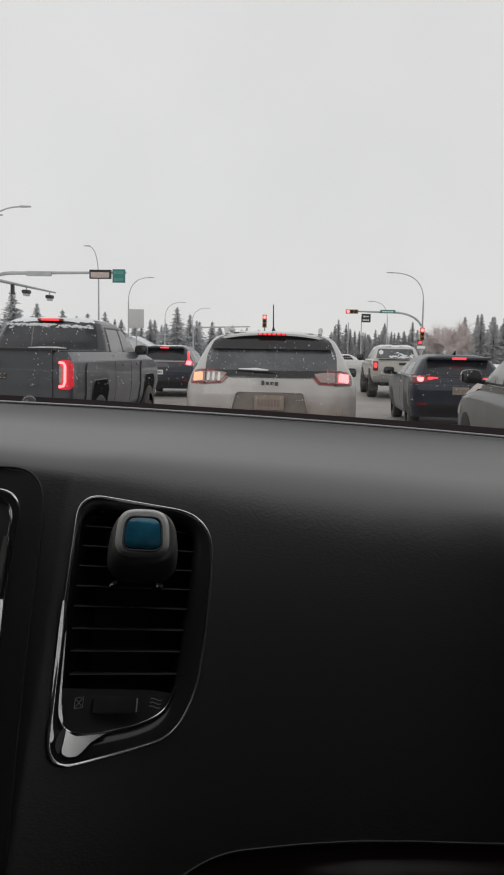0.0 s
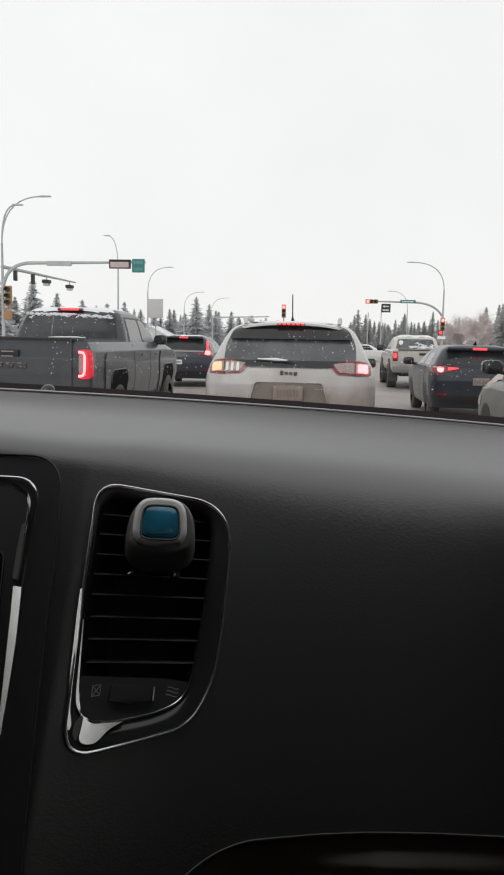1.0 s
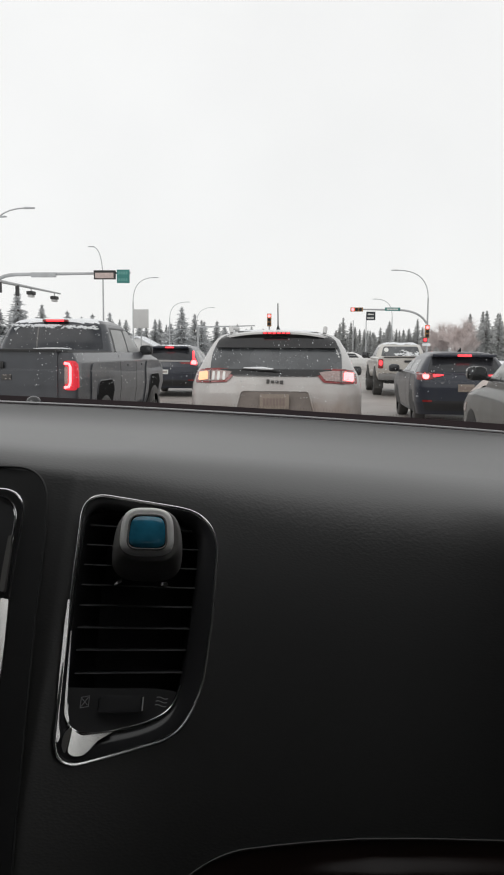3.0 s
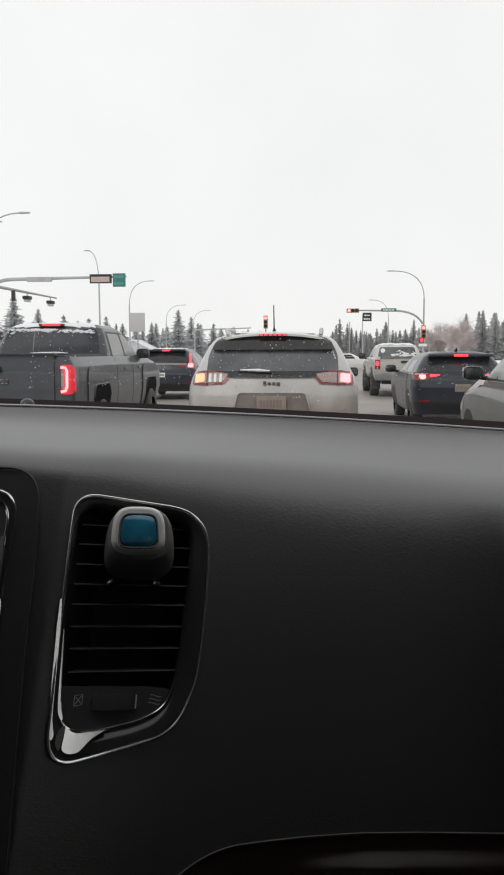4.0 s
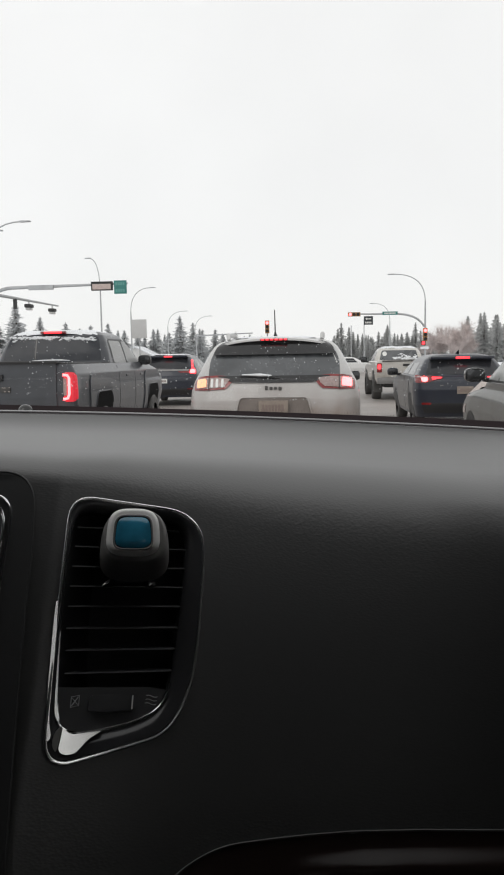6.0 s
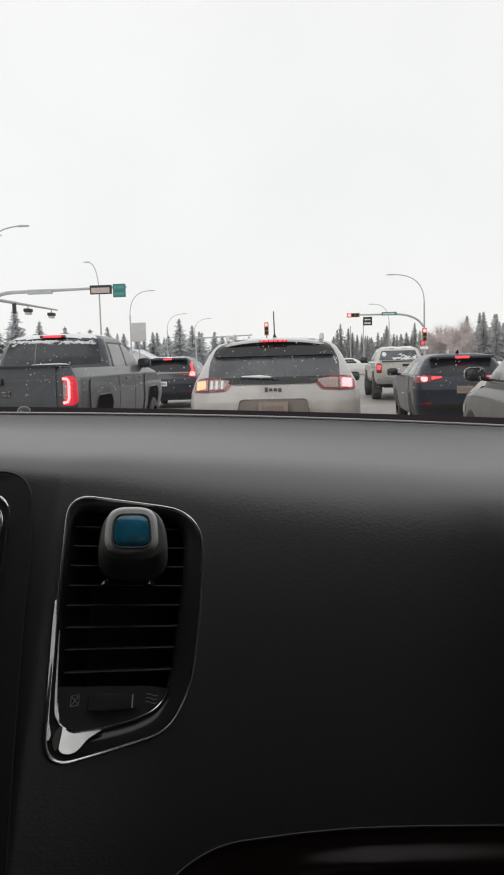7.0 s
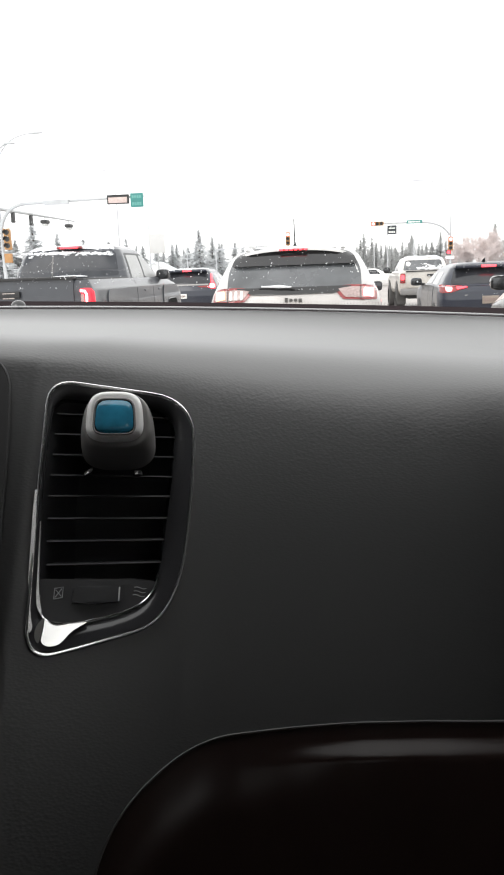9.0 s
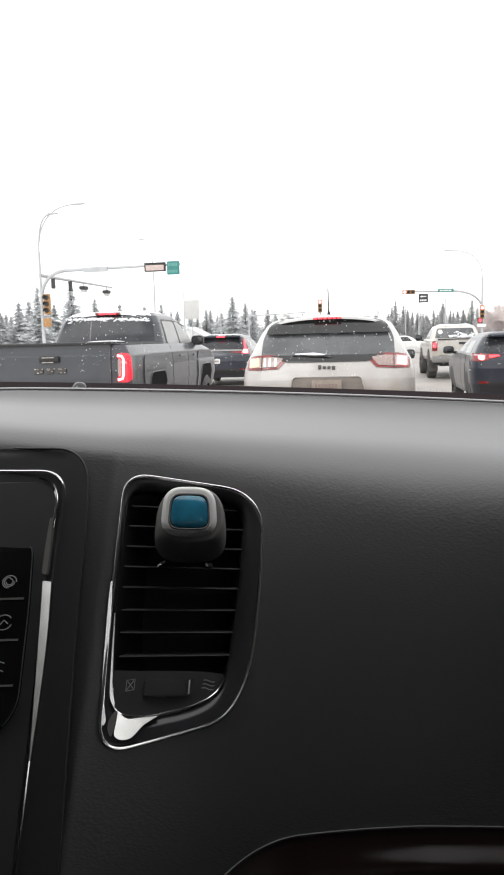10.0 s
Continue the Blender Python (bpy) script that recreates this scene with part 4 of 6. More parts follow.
        q = rounded([(s * 0.62, 0.52, 0.02), (s * 0.80, 0.52, 0.02), (s * 0.80, 0.56, 0.02), (s * 0.62, 0.56, 0.02)])
        part("rear_reflector", patch(q, sh.rear, back, 0.016, 0.01, 4, 3), M["red_lens"], car)
        if lamps == "low":
            for y0, y1 in ((0.98, 1.76), (1.79, 2.98)):
                q = rounded([(y0 + 0.28 * (y0 < 1), 0.36, 0.03), (y1, 0.36, 0.03), (y1, 1.045, 0.02), (y0, 1.045, 0.02)])
                part("door", patch(q, f, (s, 0, 0), 0.006, 0.01, 10, 10), M["salty_sheen_blue"], car, "door dulled by road salt and a painted sky sheen")
            q = rounded([(0.34, 0.50, 0.04), (0.52, 0.50, 0.04), (0.66, 0.80, 0.10), (0.93, 0.86, 0.10), (0.93, 1.03, 0.02), (0.36, 1.03, 0.03)])
            part("quarter_panel", patch(q, f, (s, 0, 0), 0.005, 0.01, 8, 10), M["salty_sheen_blue"], car)
        else:
            q = [(1.77, 0.45), (1.785, 0.45), (1.785, 1.06), (1.77, 1.06)]
            part("door_seam", patch(q, f, (s, 0, 0), 0.003, 0.004, 1, 8), M["dark_housing"], car)
        for y in (0.85, 3.5):
            arch(car, sh, s, y, 0.39)
            wheel(car, s * 0.775, y, 0.34, 0.22)
    part("bumper_insert", patch(rounded([(-0.75, 0.36, 0.04), (0.75, 0.36, 0.04), (0.8, 0.55, 0.04), (-0.8, 0.55, 0.04)]), sh.rear, back, 0.008, 0.02, 12, 5), M["black_plastic"], car)
    if lamps == "low":
        part("badge", boxed(-0.46, -0.34, 0.03, 0.07, 0.86, 0.89, bevel=0.008), M["rim"], car)
    else:
        part("rear_trim", patch(rounded([(-0.62, 1.105, 0.01), (0.66, 1.105, 0.01), (0.68, 1.15, 0.01), (-0.64, 1.15, 0.01)]), sh.rear, back, 0.014, 0.015, 10, 3), M["rim"], car, "bright strip under the window")
    x0 = -0.15 if lamps == "low" else -0.30
    plate = part("licence_plate", boxed(x0, x0 + 0.30, -0.012, 0.07, 0.72, 0.86, bevel=0.003), M["plate"] if lamps == "low" else M["sign_white"], car)
    bars(plate, x0 + 0.03, x0 + 0.27, -0.012, 0.79, 0.06, 6, M["ink"])
    if lamps != "low":
        snow_cap(car, sh, h - 0.04, 0.45, 2.1, "film of snow on the roof", thick=0.012)
    return car


blue_suv(pose(-4.42, 23.9, 0), "dark blue sport utility car with tall lit tail lights", 1.62, "tall")
blue_suv(pose(2.93, 14.85, 0), "dark blue hatchback crossover splashed with road salt", 1.47, "low")


def tan_pickup():
    car = root("pickup_truck", pose(3.13, 25.6, 0), "light beige pickup truck with lit tail lights", "pickup truck")
    sh = Shell([(0.58, 0.06, 5.3, 0.92, 0.12, 0.02), (0.70, 0.0, 5.45, 0.97, 0.12, 0.03), (1.05, 0.0, 5.5, 0.98, 0.10, 0.03), (1.15, 0.01, 5.2, 0.975, 0.10, 0.03),
                (1.24, 0.02, 4.4, 0.95, 0.08, 0.03), (1.28, 0.03, 4.2, 0.91, 0.08, 0.03)])
    part("body", sh.mesh(), M["tan_paint"], car)
    cab = Shell([(1.24, 2.15, 4.35, 0.86, 0.10, 0.03), (1.45, 2.22, 4.0, 0.80, 0.12, 0.04), (1.62, 2.28, 3.75, 0.73, 0.14, 0.05), (1.72, 2.34, 3.55, 0.66, 0.16, 0.05), (1.77, 2.5, 3.3, 0.5, 0.18, 0.05)])
    part("cab", cab.mesh(), M["tan_paint"], car)
    back = (0, -1, 0)
    win = rounded([(-0.68, 1.31, 0.04), (0.68, 1.31, 0.04), (0.60, 1.65, 0.06), (-0.60, 1.65, 0.06)])
    rw = part("rear_window", patch(win, cab.rear, back, 0.006, 0.02, 12, 8), M["tint"], car, "cab window with a round white sticker")
    bm = bmesh.new()
    for k in range(60):
        rng = random.Random(k)
        p = Vector(cab.rear(rng.uniform(-0.2, 0.62), 1.34 + abs(rng.gauss(0, 0.07))))
        r = bmesh.ops.create_icosphere(bm, subdivisions=1, radius=rng.uniform(0.015, 0.04))
        for v in r["verts"]:
            v.co = Vector((v.co.x * 1.8, v.co.y * 0.2, v.co.z * 0.7)) + p - Vector((0, 0.012, 0))
    tagged(part("snow_streaks", bm, M["roof_snow"], rw), kind="stuff")
    disc = [(-0.50 + 0.08 * math.cos(t), 1.53 + 0.08 * math.sin(t)) for t in [2 * math.pi * k / 20 for k in range(20)]]
    part("sticker", patch(disc, cab.rear, back, 0.010, 0.004, 5, 6), M["sign_white"], rw)
    gate = rounded([(-0.76, 0.78, 0.03), (0.76, 0.78, 0.03), (0.76, 1.285, 0.03), (-0.76, 1.285, 0.03)])
    tg = part("tailgate", patch(gate, lambda x, z: (x, sh.rear(x, min(z, 1.2))[1], z), back, 0.02, 0.06, 12, 8), M["tan_paint"], car)
    part("gate_trim", boxed(-0.78, 0.78, -0.03, 0.06, 1.27, 1.305, bevel=0.01), M["black_plastic"], tg)
    part("gate_handle", boxed(-0.12, 0.12, -0.045, -0.015, 1.12, 1.19, bevel=0.012), M["black_plastic"], tg)
    part("bumper", boxed(-0.95, 0.95, -0.14, 0.10, 0.55, 0.76, bevel=0.05), M["rim"], car)
    part("undercarriage", boxed(-0.7, 0.7, 0.3, 5.0, 0.42, 0.62, bevel=0.05), M["dark_housing"], car)
    for s in (-1, 1):
        o = rounded([(s * 0.79, 0.92, 0.03), (s * 0.955, 0.92, 0.03), (s * 0.95, 1.23, 0.03), (s * 0.79, 1.23, 0.03)])
        lamp = part("tail_light", patch(o, sh.rear, back, 0.014, 0.04, 6, 8), M["red_lens"], car, "tail light, lit")
        q = rounded([(s * 0.82, 1.02, 0.04), (s * 0.93, 1.02, 0.04), (s * 0.93, 1.18, 0.04), (s * 0.82, 1.18, 0.04)])
        part("bulb", patch(q, sh.rear, back, 0.02, 0.01, 4, 6), M["red_lit"], lamp)
        q = rounded([(2.5, 1.30, 0.03), (4.1, 1.28, 0.03), (3.6, 1.62, 0.05), (2.6, 1.64, 0.05)])
        part("side_window", patch(q, cab.side(s), (s, 0, 0), 0.005, 0.01, 10, 6), M["tint"], car)
        side_mirror(car, sh, s, 3.95, 1.22, (0.24, 0.22))
        for y in (1.15, 4.45):
            # dark patch painted as the shaded hollow behind the wheel
            hole = [(y + 0.48 * math.cos(t), max(0.59, 0.50 + 0.48 * math.sin(t))) for t in [2 * math.pi * k / 28 for k in range(28)]]
            part("wheel_arch", patch(hole, sh.side(s), (s, 0, 0), 0.02, 0.02, 10, 10), M["dark_housing"], car)
            wheel(car, s * 0.88, y, 0.41, 0.30)
        part("mud_flap", boxed(s * 0.72, s * 1.0, 0.66, 0.68, 0.25, 0.72, bevel=0.004), M["rubber"], car)
    snow_cap(car, cab, 1.69, 2.26, 3.6, "snow on the cab roof", thick=0.03)


tan_pickup()


def silver_sedan():
    car = root("sedan_car", pose(3.04, 6.75, 0), "grey-green car with snow on its bonnet", "car")
    sh = Shell([(0.26, 0.1, 4.35, 0.84, 0.2, 0.05), (0.5, 0.0, 4.58, 0.89, 0.3, 0.1), (0.75, 0.0, 4.6, 0.90, 0.32, 0.1), (0.90, 0.03, 4.35, 0.89, 0.3, 0.1),
                (0.98, 0.10, 3.9, 0.87, 0.25, 0.1), (1.04, 0.5, 3.35, 0.85, 0.2, 0.1), (1.10, 0.35, 3.15, 0.865, 0.14, 0.06), (1.25, 0.45, 2.85, 0.835, 0.13, 0.06),
                (1.45, 0.55, 2.4, 0.77, 0.14, 0.06), (1.60, 0.7, 2.05, 0.68, 0.16, 0.06), (1.66, 0.95, 1.8, 0.5, 0.2, 0.05)])
    part("body", sh.mesh(), M["silver_paint"], car)
    for s in (-1, 1):
        f = sh.side(s)
        for y0, y1, t0, t1 in ((0.80, 1.85, 0.95, 1.82), (1.92, 2.98, 1.90, 2.20)):
            q = rounded([(y0, 1.13, 0.03), (y1, 1.12, 0.03), (t1, 1.54, 0.04), (t0, 1.54, 0.04)])
            rim = rounded([(y0 - 0.04, 1.10, 0.03), (y1 + 0.06, 1.09, 0.03), (t1 + 0.03, 1.575, 0.04), (t0 - 0.03, 1.575, 0.04)])
            part("window_frame", patch(rim, f, (s, 0, 0), 0.003, 0.008, 8, 6), M["black_plastic"], car, "black window frame")
            part("side_window", patch(q, f, (s, 0, 0), 0.007, 0.01, 8, 6), M["side_glass"], car)
        part("belt_trim", tubed([Vector(f(y, 1.115)) + Vector((s * 0.006, 0, 0)) for y in (0.8, 1.4, 2.0, 2.6, 2.98)], 0.010, 6), M["rim"], car, "bright trim below the windows")
        side_mirror(car, sh, s, 2.82, 1.12, (0.24, 0.17), M["black_gloss"])
        for y in (0.95, 3.65):
            arch(car, sh, s, y, 0.38)
            wheel(car, s * 0.77, y, 0.32, 0.22)
        lamp = rounded([(4.02, 0.66, 0.03), (4.30, 0.64, 0.03), (4.28, 0.74, 0.03), (3.95, 0.80, 0.03)])
        part("headlight", patch(lamp, f, (s, 0, 0), 0.006, 0.01, 6, 4), M["clear_lens"], car)
    q = rounded([(-0.70, 1.12, 0.03), (0.70, 1.12, 0.03), (0.62, 1.54, 0.05), (-0.62, 1.54, 0.05)])
    part("rear_window", patch(q, sh.rear, (0, -1, 0), 0.006, 0.01, 10, 6), M["side_glass"], car)
    # a rough blanket of snow on the bonnet
    bm = bmesh.new()
    g = {}
    for i in range(25):
        for j in range(21):
            u, v = i / 12 - 1, j / 20
            x, y = u * 0.86, 3.15 + 1.05 * v
            top = float(np.interp(y, [3.1, 3.35, 3.9, 4.35], [1.10, 1.04, 0.98, 0.90])) - 0.03 * u * u
            edge = min(1.0, 9 * min(1 - abs(u), v, 1 - v))
            g[i, j] = bm.verts.new((x, y, top - 0.012 + 0.19 * edge * (0.55 + 0.7 * noise.noise((x * 4, y * 4, 2.0)))))
    for i in range(24):
        for j in range(20):
            bm.faces.new((g[i, j], g[i + 1, j], g[i + 1, j + 1], g[i, j + 1]))
    part("snow_cover", bm, M["dirty_snow"], car, "lumpy tan snow on the bonnet")


silver_sedan()



def far_white_car():
    """A light utility car crossing ahead, seen side on."""
    car = root("crossing_car", pose(1.2, 66.0, 0, 0, 0, -90), "white car crossing the junction in the distance", "car")
    sh = Shell([(0.26, 0.0, 4.6, 0.80, 0.2, 0.05), (0.50, -0.05, 4.7, 0.86, 0.2, 0.05), (0.85, 0.0, 4.6, 0.86, 0.2, 0.05), (0.95, 0.1, 3.3, 0.84, 0.2, 0.05),
                (1.15, 0.45, 2.85, 0.78, 0.15, 0.05), (1.36, 0.9, 2.45, 0.66, 0.15, 0.05), (1.41, 1.1, 2.2, 0.5, 0.2, 0.05)])
    part("body", sh.mesh(), M["far_white"], car)
    for s in (-1, 1):
        for y0, y1, t0, t1 in ((0.75, 1.55, 1.05, 1.55), (1.65, 2.65, 1.65, 2.30)):
            q = rounded([(y0, 0.97, 0.03), (y1, 0.97, 0.03), (t1, 1.31, 0.04), (t0, 1.31, 0.04)])
            part("side_window", patch(q, sh.side(s), (s, 0, 0), 0.006, 0.01, 6, 5), M["dark_tint"], car)
        for y in (0.85, 3.7):
            arch(car, sh, s, y, 0.38)
            wheel(car, s * 0.74, y, 0.32, 0.2)


far_white_car()


def far_house():
    """The snowed gable that shows between the pickup and the sign."""
    house = root("house", pose(-32.4, 142, -0.7), "low house with a snow-covered gable roof among the spruces", "house")
    part("wall", boxed(-3.2, 3.2, 0, 7, 0, 2.9), M["house_wall"], house)
    bm = bmesh.new()
    rows = [[bm.verts.new((x, y, z)) for x, z in ((-3.7, 2.7), (-3.7, 2.9), (0, 4.75), (3.7, 2.9), (3.7, 2.7), (0, 4.55))] for y in (-0.4, 7.4)]
    for k in range(6):
        bm.faces.new((rows[0][k], rows[0][(k + 1) % 6], rows[1][(k + 1) % 6], rows[1][k]))
    for r in rows:
        bm.faces.new((r[0], r[1], r[2], r[5]))
        bm.faces.new((r[5], r[2], r[3], r[4]))
    part("roof", bm, M["roof_snow"], house, "roof under a blanket of snow")
    bm = bmesh.new()
    front, rear = [[bm.verts.new(p) for p in ((-3.2, y, 2.9), (3.2, y, 2.9), (0, y, 4.5))] for y in (0.0, 0.2)]
    bm.faces.new(front)
    bm.faces.new(rear[::-1])
    for k in range(3):
        bm.faces.new((front[k], front[(k + 1) % 3], rear[(k + 1) % 3], rear[k]))
    part("gable", bm, M["house_wall"], house)
    for x in (-1.6, 1.4):
        win = part("window", boxed(x - 0.6, x + 0.6, -0.03, 0.02, 1.1, 2.2), M["sign_white"], house)
        part("pane", boxed(x - 0.52, x + 0.52, -0.045, -0.03, 1.18, 2.12), M["dark_tint"], win)


far_house()

# ---- street lamps, signals and signs ----


def bend(p0, p1, p2, n=9):
    p0, p1, p2 = Vector(p0), Vector(p1), Vector(p2)
    return [(1 - t) ** 2 * p0 + 2 * t * (1 - t) * p1 + t * t * p2 for t in [k / n for k in range(n + 1)]]


def lamp_head(parent, p, d):
    bm = boxed(-0.32, 0.32, -0.13, 0.13, -0.06, 0.06, bevel=0.05)
    for v in bm.verts:
        if v.co.x > 0.1:
            v.co.z *= 0.6
    ob = part("lamp_head", bm, M["galvanised"], parent)
    ob.matrix_local = Matrix.Translation(p) @ pose(0, 0, 0, 0, 0, 0 if d > 0 else 180)
    return ob


def street_lamp(x, y, height, reach, label="tall grey street lamp with a curved arm", low=None):
    ob = root("street_lamp", pose(x, y, 0), label, "street lamp", "street lamps")
    knee = height * 0.72
    part("pole", tubed([(0, 0, 0), (0, 0, 0.4), (0, 0, knee)], [0.16, 0.11, 0.07], 10), M["galvanised"], ob)
    part("arm", tubed(bend((0, 0, knee), (0.02 * reach, 0, height), (reach, 0, height)), 0.045, 8), M["galvanised"], ob)
    part("base_plate", boxed(-0.25, 0.25, -0.25, 0.25, 0.0, 0.06, bevel=0.01), M["galvanised"], ob)
    lamp_head(ob, (reach * 1.08, 0, height), reach)
    if low:
        part("lower_arm", tubed(bend((0, 0, knee), (0.02, 0, low[1]), (low[0], 0, low[1])), 0.05, 8), M["galvanised"], ob)
        lamp_head(ob, (low[0] * 1.1, 0, low[1]), low[0])
    return ob


def signal(parent, m, lit, level=False, housing="yellow", size=0.30):
    """A three-lamp signal head that faces back along -y."""
    w, h = size * 1.15, size * 3.5
    head = part("signal_head", boxed(-w / 2, w / 2, -0.02, 0.2, -h / 2, h / 2, bevel=0.03), M[housing], parent)
    head.matrix_local = m @ (pose(0, 0, 0, 0, -90, 0) if level else Matrix())
    for k, dz in enumerate((size * 1.1, 0, -size * 1.1)):
        bm = bmesh.new()
        bmesh.ops.create_circle(bm, cap_ends=True, segments=16, radius=size * 0.42, matrix=Matrix.Translation((0, -0.03, dz)) @ pose(0, 0, 0, 90, 0, 0))
        part("lens", bm, M["red_hot"] if k == 0 and lit else M["dark_housing"], head)
        bm = bmesh.new()
        rings = [[bm.verts.new((size * 0.46 * math.cos(a), yy, dz + size * 0.46 * math.sin(a))) for a in [math.pi * (-0.1 + 1.2 * i / 12) for i in range(13)]] for yy in (-0.02, -0.24)]
        for i in range(12):
            bm.faces.new((rings[0][i], rings[0][i + 1], rings[1][i + 1], rings[1][i]))
        part("visor", bm, M["dark_housing"], head)
    return head


def sign_panel(parent, name, x0, x1, y, z0, z1, face, marks=0, ink="sign_white", rows=1):
    p = part(name, boxed(x0, x1, y, y + 0.02, z0, z1, bevel=0.004), M[face], parent)
    for r in range(rows if marks else 0):
        z = z0 + (z1 - z0) * (r + 0.5) / rows
        bars(p, x0 + 0.12 * (x1 - x0), x1 - 0.12 * (x1 - x0), y, z, (z1 - z0) * 0.42 / rows, marks, M[ink])
    return p


# pole with two lamps and two arms, on the near corner to the left
pole = street_lamp(-20.0, 47, 9.95, 2.6, "galvanised signal pole with two lamps and two mast arms", low=(0.95, 9.45))
tagged(pole, category="signal pole", group="signal poles")
part("mast_arm", tubed([*bend((0.05, -0.1, 4.3), (0.2, -0.1, 5.95), (1.9, -0.1, 5.98)), (9.0, -0.1, 6.08)], [0.11] * 10 + [0.06], 10), M["galvanised"], pole)
part("mast_arm", tubed([(0, 0, 5.75), (0.0, 14.0, 5.85)], [0.12, 0.06], 10), M["galvanised"], pole)
part("back_plate", boxed(2.9, 4.45, -0.28, -0.16, 5.80, 6.10, bevel=0.03), M["galvanised"], pole)
tan = part("signal_back", boxed(6.80, 8.12, -0.33, -0.14, 5.68, 6.16, bevel=0.03), M["dark_housing"], pole, "horizontal signal housing with a tan front")
part("housing_front", boxed(6.90, 8.02, -0.37, -0.33, 5.74, 6.06, bevel=0.012), M["tan_front"], tan)
# dark top edge of the signal housing
part("snow_line", boxed(6.8, 8.12, -0.36, -0.1, 6.165, 6.21, bevel=0.01), M["dark_housing"], tan)
sign_panel(pole, "street_sign", 8.2, 8.98, -0.26, 5.46, 6.26, "sign_green", 4, rows=2, ink="sign_faint")
for y, kind in ((2.0, 0), (5.0, 0), (7.6, 1), (12.6, 1)):
    if kind:
        h = part("signal_head", boxed(-0.24, 0.24, y - 0.36, y + 0.36, 5.30, 5.56, bevel=0.10), M["dark_housing"], pole)
        part("signal_lens", boxed(-0.17, 0.17, y - 0.28, y + 0.28, 5.13, 5.30, bevel=0.05), M["sign_back"], h)
    else:
        h = part("signal_head", boxed(-0.09, 0.09, y - 0.16, y + 0.16, 5.05, 5.78, bevel=0.03), M["dark_housing"], pole)
    part("hanger", tubed([(0, y, 5.8), (0, y, 5.5)], 0.04, 6), M["galvanised"], h)
signal(pole, pose(0.42, -0.25, 3.95), False, size=0.36)
part("walk_signal", boxed(0.18, 0.62, -0.35, -0.1, 2.55, 3.1, bevel=0.04), M["yellow"], pole)

street_lamp(-21.7, 80, 12.0, -1.1, "slender street lamp leaning over the far lanes")
street_lamp(-20.9, 90, 9.8, 2.5)
street_lamp(-24.0, 130, 9.5, 2.9)
street_lamp(-22.4, 150, 9.7, 2.9)
street_lamp(11.9, 120, 9.4, -2.5)

ob = root("road_sign", pose(-13.3, 60, 0), "grey back of a tall road sign on a post", "road sign")
part("post", tubed([(0, 0.05, 0), (0, 0.05, 4.5)], 0.05, 8), M["galvanised"], ob)
sign_panel(ob, "panel", -0.6, 0.6, 0.0, 3.15, 4.60, "sign_back")

gantry = root("signal_pole", pose(-19.2, 130, 0), "far mast arm pole over the road", "signal pole", "signal poles")
part("pole", tubed([(0, 0, 0), (0, 0, 5.6)], [0.14, 0.1], 8), M["galvanised"], gantry)
part("mast_arm", tubed([(0, 0, 5.35), (9.5, 0, 5.65)], [0.14, 0.09], 8), M["galvanised"], gantry)

rp = street_lamp(10.9, 76, 9.2, -3.0, "signal pole with a lamp and a mast arm over the lanes")
tagged(rp, category="signal pole", group="signal poles")
part("mast_arm", tubed([*bend((-0.1, -0.05, 4.2), (-0.7, -0.05, 5.35), (-2.6, -0.05, 5.45)), (-7.0, -0.05, 5.52)], [0.10] * 10 + [0.06], 10), M["galvanised"], rp)
signal(rp, pose(-6.75, -0.3, 5.48), True, level=True, size=0.34)
sign_panel(rp, "street_sign", -4.06, -2.63, -0.22, 5.36, 5.68, "sign_green", 8, ink="sign_white")
turn = sign_panel(rp, "lane_sign", -5.82, -4.96, -0.22, 4.47, 5.28, "sign_black")
part("arrow_shaft", boxed(-5.55, -5.12, -0.23, -0.222, 4.98, 5.07), M["sign_white"], turn)
bm = bmesh.new()
bm.faces.new([bm.verts.new(p) for p in ((-5.70, -0.226, 5.025), (-5.53, -0.226, 5.14), (-5.53, -0.226, 4.91))])
part("arrow_head", bm, M["sign_white"], turn)
bars(turn, -5.70, -5.08, -0.22, 4.68, 0.16, 4, M["sign_white"])
signal(rp, pose(-0.02, -0.3, 3.42), True, size=0.36)
hs = part("walk_signal", boxed(-0.42, 0.02, -0.35, -0.1, 2.42, 2.86, bevel=0.03), M["dark_housing"], rp)
part("hand_lamp", boxed(-0.34, -0.06, -0.36, -0.345, 2.50, 2.78), M["red_lit"], hs, "lit red stop symbol")
part("snow_lump", boxed(-0.45, 0.3, -0.4, 0.0, 2.05, 2.3, bevel=0.08), M["roof_snow"], rp)

mp = root("signal_pole", pose(-4.8, 86, 0), "slim median pole with a red traffic signal", "signal pole", "signal poles")
part("pole", tubed([(0, 0.15, 0), (0, 0.15, 5.3)], [0.1, 0.07], 8), M["galvanised"], mp)
signal(mp, pose(0, -0.1, 4.85), True, size=0.40)

for x, z in ((6.36, 6.0), (4.82, 5.2)):
    ob = root("thin_pole", pose(x, 95, 0), "thin grey pole standing in the snow", "pole", "thin poles")
    part("pole", tubed([(0, 0, 0), (0, 0, z)], [0.07, 0.05], 8), M["galvanised"], ob)

